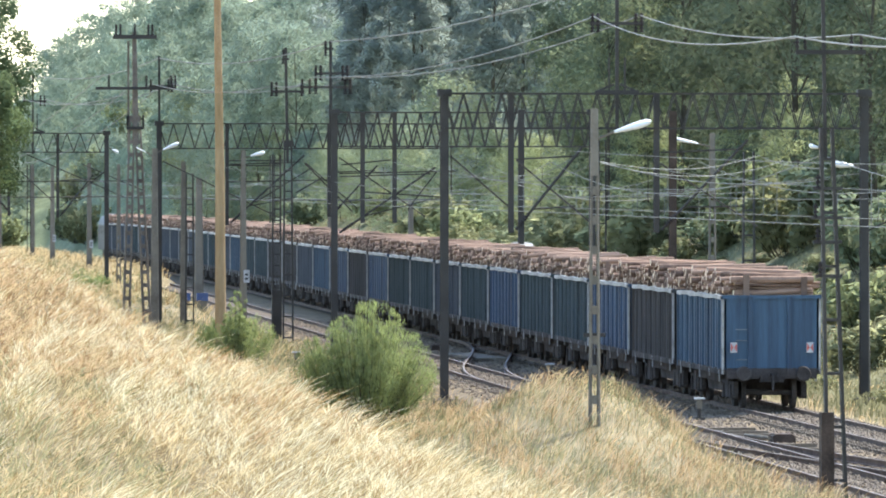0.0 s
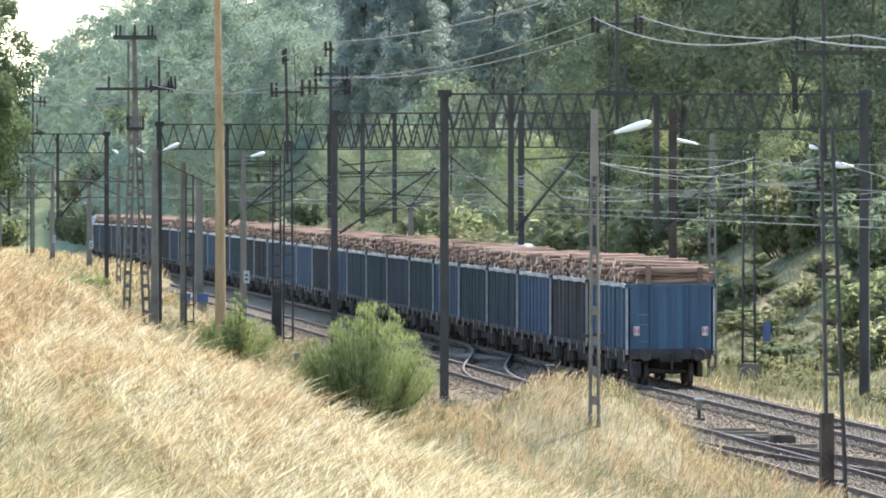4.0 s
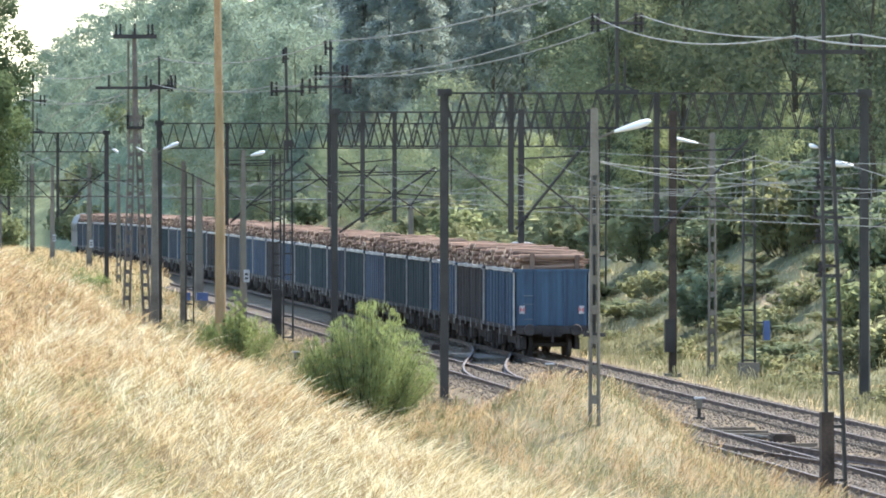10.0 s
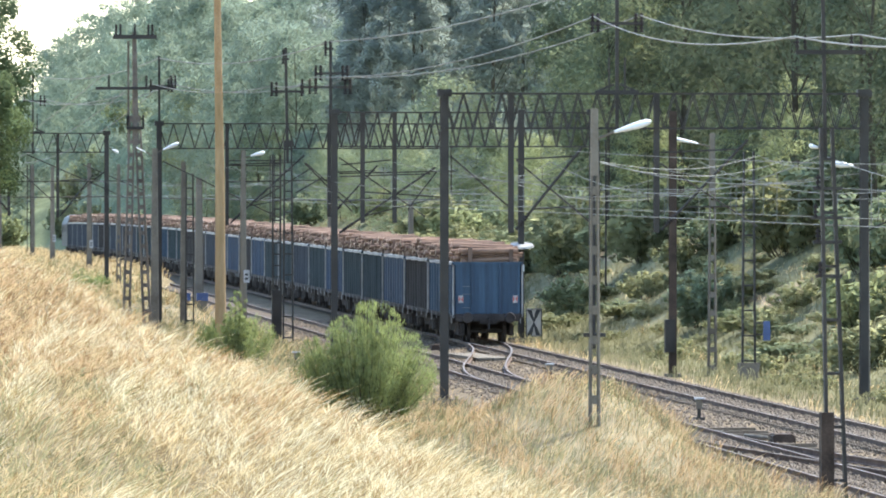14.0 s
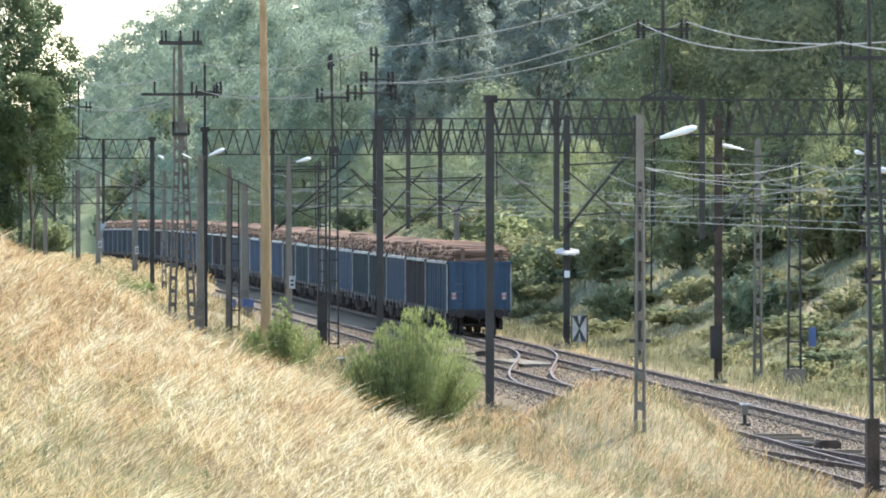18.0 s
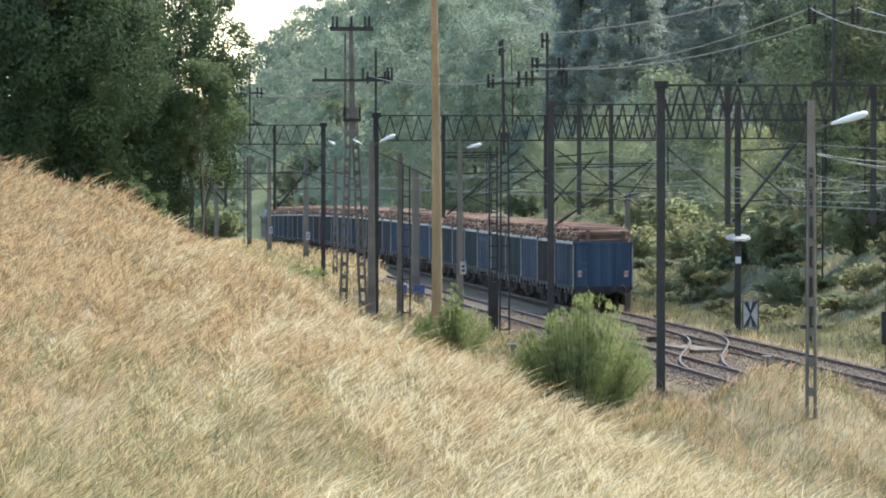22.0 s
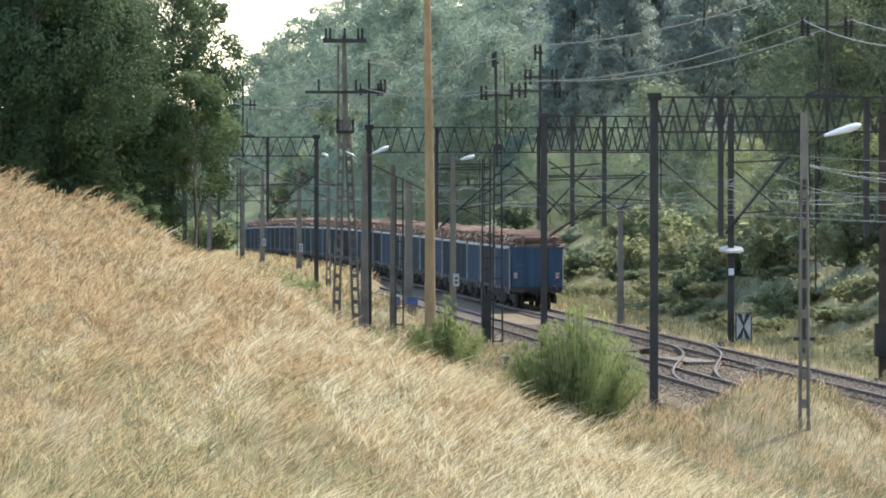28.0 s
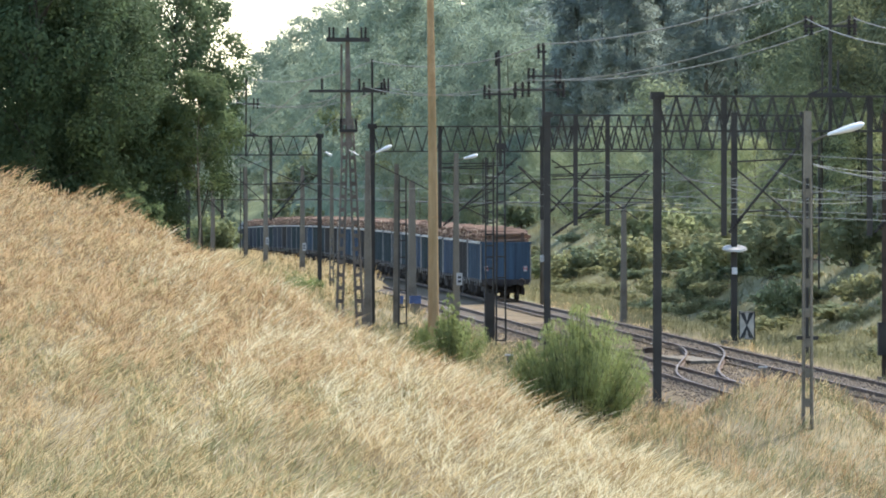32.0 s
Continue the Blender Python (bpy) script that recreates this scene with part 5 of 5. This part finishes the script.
for x, y, s in ((45.4, 560, 0.95), (43.4, 585, 0.72), (48.4, 575, 0.66), (43.2, 430, 0.9), (46.0, 440, 1.0)):
    plant(PROTO["willow" if y > 500 else "lime"], x, y, s, 50 * s)

for i in range(22):  # young trees along the top of the cutting
    y = 300 + 12 * i + rs.uniform(-5, 5)
    plant(PROTO["oak"], 44.5 + rs.uniform(0, 5.5), y, rs.uniform(0.3, 0.55), rs.uniform(0, 360))

# the woods beyond, one mass
rng = np.random.default_rng(77)
fv, ff, fn, base_n = [], [], [], 0
for i in range(265):
    if i == 45:  # the first stand is spruce, the rest broadleaf
        dark = new("spruce_woods", mesh_np("spruce_woods", np.concatenate(fv), np.concatenate(ff), M_LEAF_SPRUCEHAZE, None, np.concatenate(fn)))
        tagged(dark, "spruce woods on the hill, needle colour paled blue-green for haze", "woods", kind="stuff")
        fv, ff, fn, base_n = [], [], [], 0
    if i < 20:
        y, x = rng.uniform(560, 1000), rng.uniform(66, 150)
        hh = rng.uniform(14, 20)
    elif i < 45:  # dark stand on the hill's shoulder
        y, x = rng.uniform(910, 1010), rng.uniform(60, 92)
        hh = rng.uniform(15, 20)
    elif i < 175:
        y, x = (rng.uniform(930, 985) if i % 2 else rng.uniform(1000, 1210)), rng.uniform(-15, 66)
        hh = rng.uniform(11, 15)
    elif i < 195:
        y, x = rng.uniform(640, 960), rng.uniform(-40, 12)
        hh = rng.uniform(8, 12)
    elif i >= 215:  # crest of the hill
        y, x = rng.uniform(1140, 1220), rng.uniform(24, 78)
        hh = rng.uniform(8.5, 12)
    else:
        y, x = rng.uniform(330, 560), rng.uniform(62, 100)
        hh = rng.uniform(15, 20)
    if abs(x - 27) < 9 and y < 1075:  # keep the line clear
        y = rng.uniform(1085, 1130)
    gr, cs, rr = tree_shape(500 + i, hh, 4.4, 0.03, 60, "broad")
    v, f, nor = leaf_cloud(gr, cs, rr, 2900, 0.2)
    v += np.array([x, y, float(ground_z(x, y))])
    fv.append(v)
    ff.append(f + base_n)
    fn.append(nor)
    base_n += len(v)
woods = new("far_woods", mesh_np("far_woods", np.concatenate(fv), np.concatenate(ff), M_LEAF_FARHAZE, None, np.concatenate(fn)))
tagged(woods, "mixed woods on the hill, leaf colour paled for haze", "woods", kind="stuff")


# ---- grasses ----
# brown stem feet, their dark tone also painting the shade between the tufts
M_FEET = mat("brown_shaded_grass_feet", (0.115, 0.080, 0.036), (0.300, 0.215, 0.110), 4.0, 0.8, bump=0, fine=3, spread=0.5, island=True, through_light=0.3, stretch=(1, 0.05, 0.6))


def grass(name, seed, n, box4, weight, height, plume, lean, material, label, keep=None, close=0.07, wild=0.2, soft=False, feet=False):
    """Single stems: a thin foot, a plume half way up and a fine tip."""
    rng = np.random.default_rng(seed)
    x = rng.uniform(box4[0], box4[1], n * 3)
    y = rng.uniform(box4[2], box4[3], n * 3)
    ok = rng.random(n * 3) < (box4[2] / y) ** weight
    if keep is not None:
        ok &= keep(x, y)
    x, y = x[ok][:n], y[ok][:n]
    n = len(x)
    m = n // 7
    pick = rng.integers(0, m, n)  # stems gather in tufts that lean together
    tuft = rng.random(n) < 0.8
    x = np.where(tuft, x[pick] + rng.normal(0, close, n), x)
    y = np.where(tuft, y[pick] + rng.normal(0, 0.6, n), y)
    z = ground_z(x, y) - 0.03
    patch = 0.5 + 0.5 * np.sin(x * 1.6 + 2 * np.sin(y * 0.09)) * np.sin(y * 0.11 + 1.3 * np.sin(x * 0.9))
    rough = 0.5 + 0.5 * np.sin(x * 5.3 + 1.5 * np.sin(y * 0.31)) * np.sin(y * 0.37 + 2 * np.sin(x * 1.9))
    h = height * (0.45 + 0.75 * rng.random(n)) * (0.62 + 0.22 * patch + 0.4 * rough) * rng.uniform(0.65, 1.3, m)[pick]
    swing = np.sin(x * 2.6 + y * 0.11) * np.sin(y * 0.17 + x * 0.9)
    lx = h * (lean * (0.75 + 0.4 * patch + 0.35 * swing) + rng.normal(0, wild, m)[pick] + rng.normal(0, 0.18, n))
    ly = h * rng.normal(0, 0.25, n)
    a = rng.uniform(-0.9, 0.9, n)
    ux, uy = np.cos(a), np.sin(a)
    w = plume * (0.6 + 0.8 * rng.random(n)) * np.clip(y / 150, 0.8, 1.9)
    rows = []
    for t, bend, wd in ((0, 0, 0.5), (0.6, 0.42, 0.45), (0.82, 0.75, 1.15), (1.0, 1.12, 0.2)):
        cx, cy, cz = x + lx * bend, y + ly * bend, z + h * t * (1 - 0.12 * bend)
        for s in (-0.5, 0.5):
            rows.append(np.stack([cx + s * ux * w * wd, cy + s * uy * w * wd, cz], 1))
    v = np.stack(rows, 1).reshape(-1, 3)
    b = (np.arange(n) * 8)[:, None]
    f = np.concatenate([b + np.array([0, 1, 3, 2]), b + np.array([2, 3, 5, 4]), b + np.array([4, 5, 7, 6])])
    nor = None
    if soft:  # a low sward shaded as one soft surface
        nor = rng.normal(0, 0.25, (n, 3)) + np.array([0, -0.35, 1.0])
        nor = np.repeat(nor / np.linalg.norm(nor, axis=1)[:, None], 8, 0)
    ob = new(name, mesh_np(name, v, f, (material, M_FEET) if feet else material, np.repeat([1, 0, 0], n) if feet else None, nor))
    return tagged(ob, label, "grass", kind="stuff")


def on_bank(x, y):
    rx = np.interp(y, RIDGE_Y, RIDGE_X)
    return (x < rx + 5.0) & (x > -0.012 * y - 1.0)


def off_track(x, y):
    rx = np.interp(y, RIDGE_Y, RIDGE_X)
    return (x > rx + 2.5) & (x < 20.9 + 1.2 * smooth(255, 310, y) + 0.5 * np.sin(y * 0.4))


def tone(x, y):
    return np.sin(x * 0.95 + 1.9 * np.sin(y * 0.05)) * np.sin(y * 0.07 + 1.9 * np.sin(x * 0.7)) + 0.5 * np.sin(x * 2.9 + 1.5 * np.sin(y * 0.13))


def green_corner(x, y):
    return 1.4 * (1 - smooth(108, 140, y)) * (1 - smooth(1.0, 3.5, x)) + 1.1 * np.exp(-(((x - 4.3) / 1.3) ** 2) - ((y - 133) / 13) ** 2)


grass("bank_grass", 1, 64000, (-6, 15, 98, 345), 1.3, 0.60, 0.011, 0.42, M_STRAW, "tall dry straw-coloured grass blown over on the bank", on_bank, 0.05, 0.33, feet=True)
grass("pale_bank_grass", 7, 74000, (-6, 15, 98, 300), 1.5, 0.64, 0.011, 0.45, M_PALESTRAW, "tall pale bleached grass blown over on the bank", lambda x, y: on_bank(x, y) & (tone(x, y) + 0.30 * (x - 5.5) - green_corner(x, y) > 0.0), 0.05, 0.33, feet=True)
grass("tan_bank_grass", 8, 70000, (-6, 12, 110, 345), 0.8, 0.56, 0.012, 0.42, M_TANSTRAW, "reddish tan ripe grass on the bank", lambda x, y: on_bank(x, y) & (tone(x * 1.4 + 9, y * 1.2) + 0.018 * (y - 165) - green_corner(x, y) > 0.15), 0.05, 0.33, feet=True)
grass("bank_undergrass", 2, 44000, (-6, 15, 98, 345), 1.3, 0.52, 0.016, 0.32, M_GREENGRASS, "short greenish grass between the straw", lambda x, y: on_bank(x, y) & (tone(x * 1.3 + 4, y * 0.8) - 0.12 * (x - 3) - 0.006 * (y - 150) + green_corner(x, y) > 0.1), 0.06, 0.35)
grass("trackside_sward", 10, 45000, (8, 22, 150, 640), 1.0, 0.45, 0.009, 0.25, M_SLOPEGRASS, "faded beige-green grass beside the tracks", off_track)
grass("trackside_grass", 3, 30000, (8, 22, 150, 640), 1.0, 0.5, 0.009, 0.25, M_STRAW, "dry grass beside the tracks", off_track)
grass("mound_grass", 9, 10000, (15, 22, 160, 300), 0.6, 0.55, 0.009, 0.25, M_TANSTRAW, "reddish dry grass on the low mound", lambda x, y: off_track(x, y) & (tone(x * 2, y) > -0.3))
grass("trackside_herbs", 4, 55000, (8, 22, 150, 640), 1.0, 0.42, 0.011, 0.15, M_GREENGRASS, "greenish herbs beside the tracks", lambda x, y: off_track(x, y) & (tone(x * 1.5 + 2, y * 1.3) > -0.3))
grass("meadow_straw", 12, 22000, (9, 25.2, 430, 860), 0.8, 0.7, 0.02, 0.2, M_STRAW, "dry grass beyond the end of the near line", lambda x, y: x < 20.5 + 4.6 * smooth(490, 545, y))
grass("meadow_herbs", 13, 9000, (9, 25.2, 430, 860), 0.8, 0.55, 0.02, 0.15, M_GREENGRASS, "greenish herbs beyond the end of the near line", lambda x, y: (x < 20.5 + 4.6 * smooth(490, 545, y)) & (tone(x * 0.7, y * 0.6) > 0))
grass("slope_grass", 5, 76000, (31.6, 52, 220, 660), 0.8, 0.5, 0.016, 0.05, M_CUTGRASS, "faded green grass on the cutting slope", lambda x, y: ~sandy(x, y), 0.3, 0.2, True)
grass("slope_straw", 6, 16000, (31.2, 52, 220, 660), 0.8, 0.4, 0.013, 0.05, M_STRAW, "dry straw on the cutting slope", lambda x, y: (tone(x, y * 0.7) > 0.35) | ((x < 32.2) & (tone(x, y) > 0.2)), 0.3, 0.2, True)


motions()
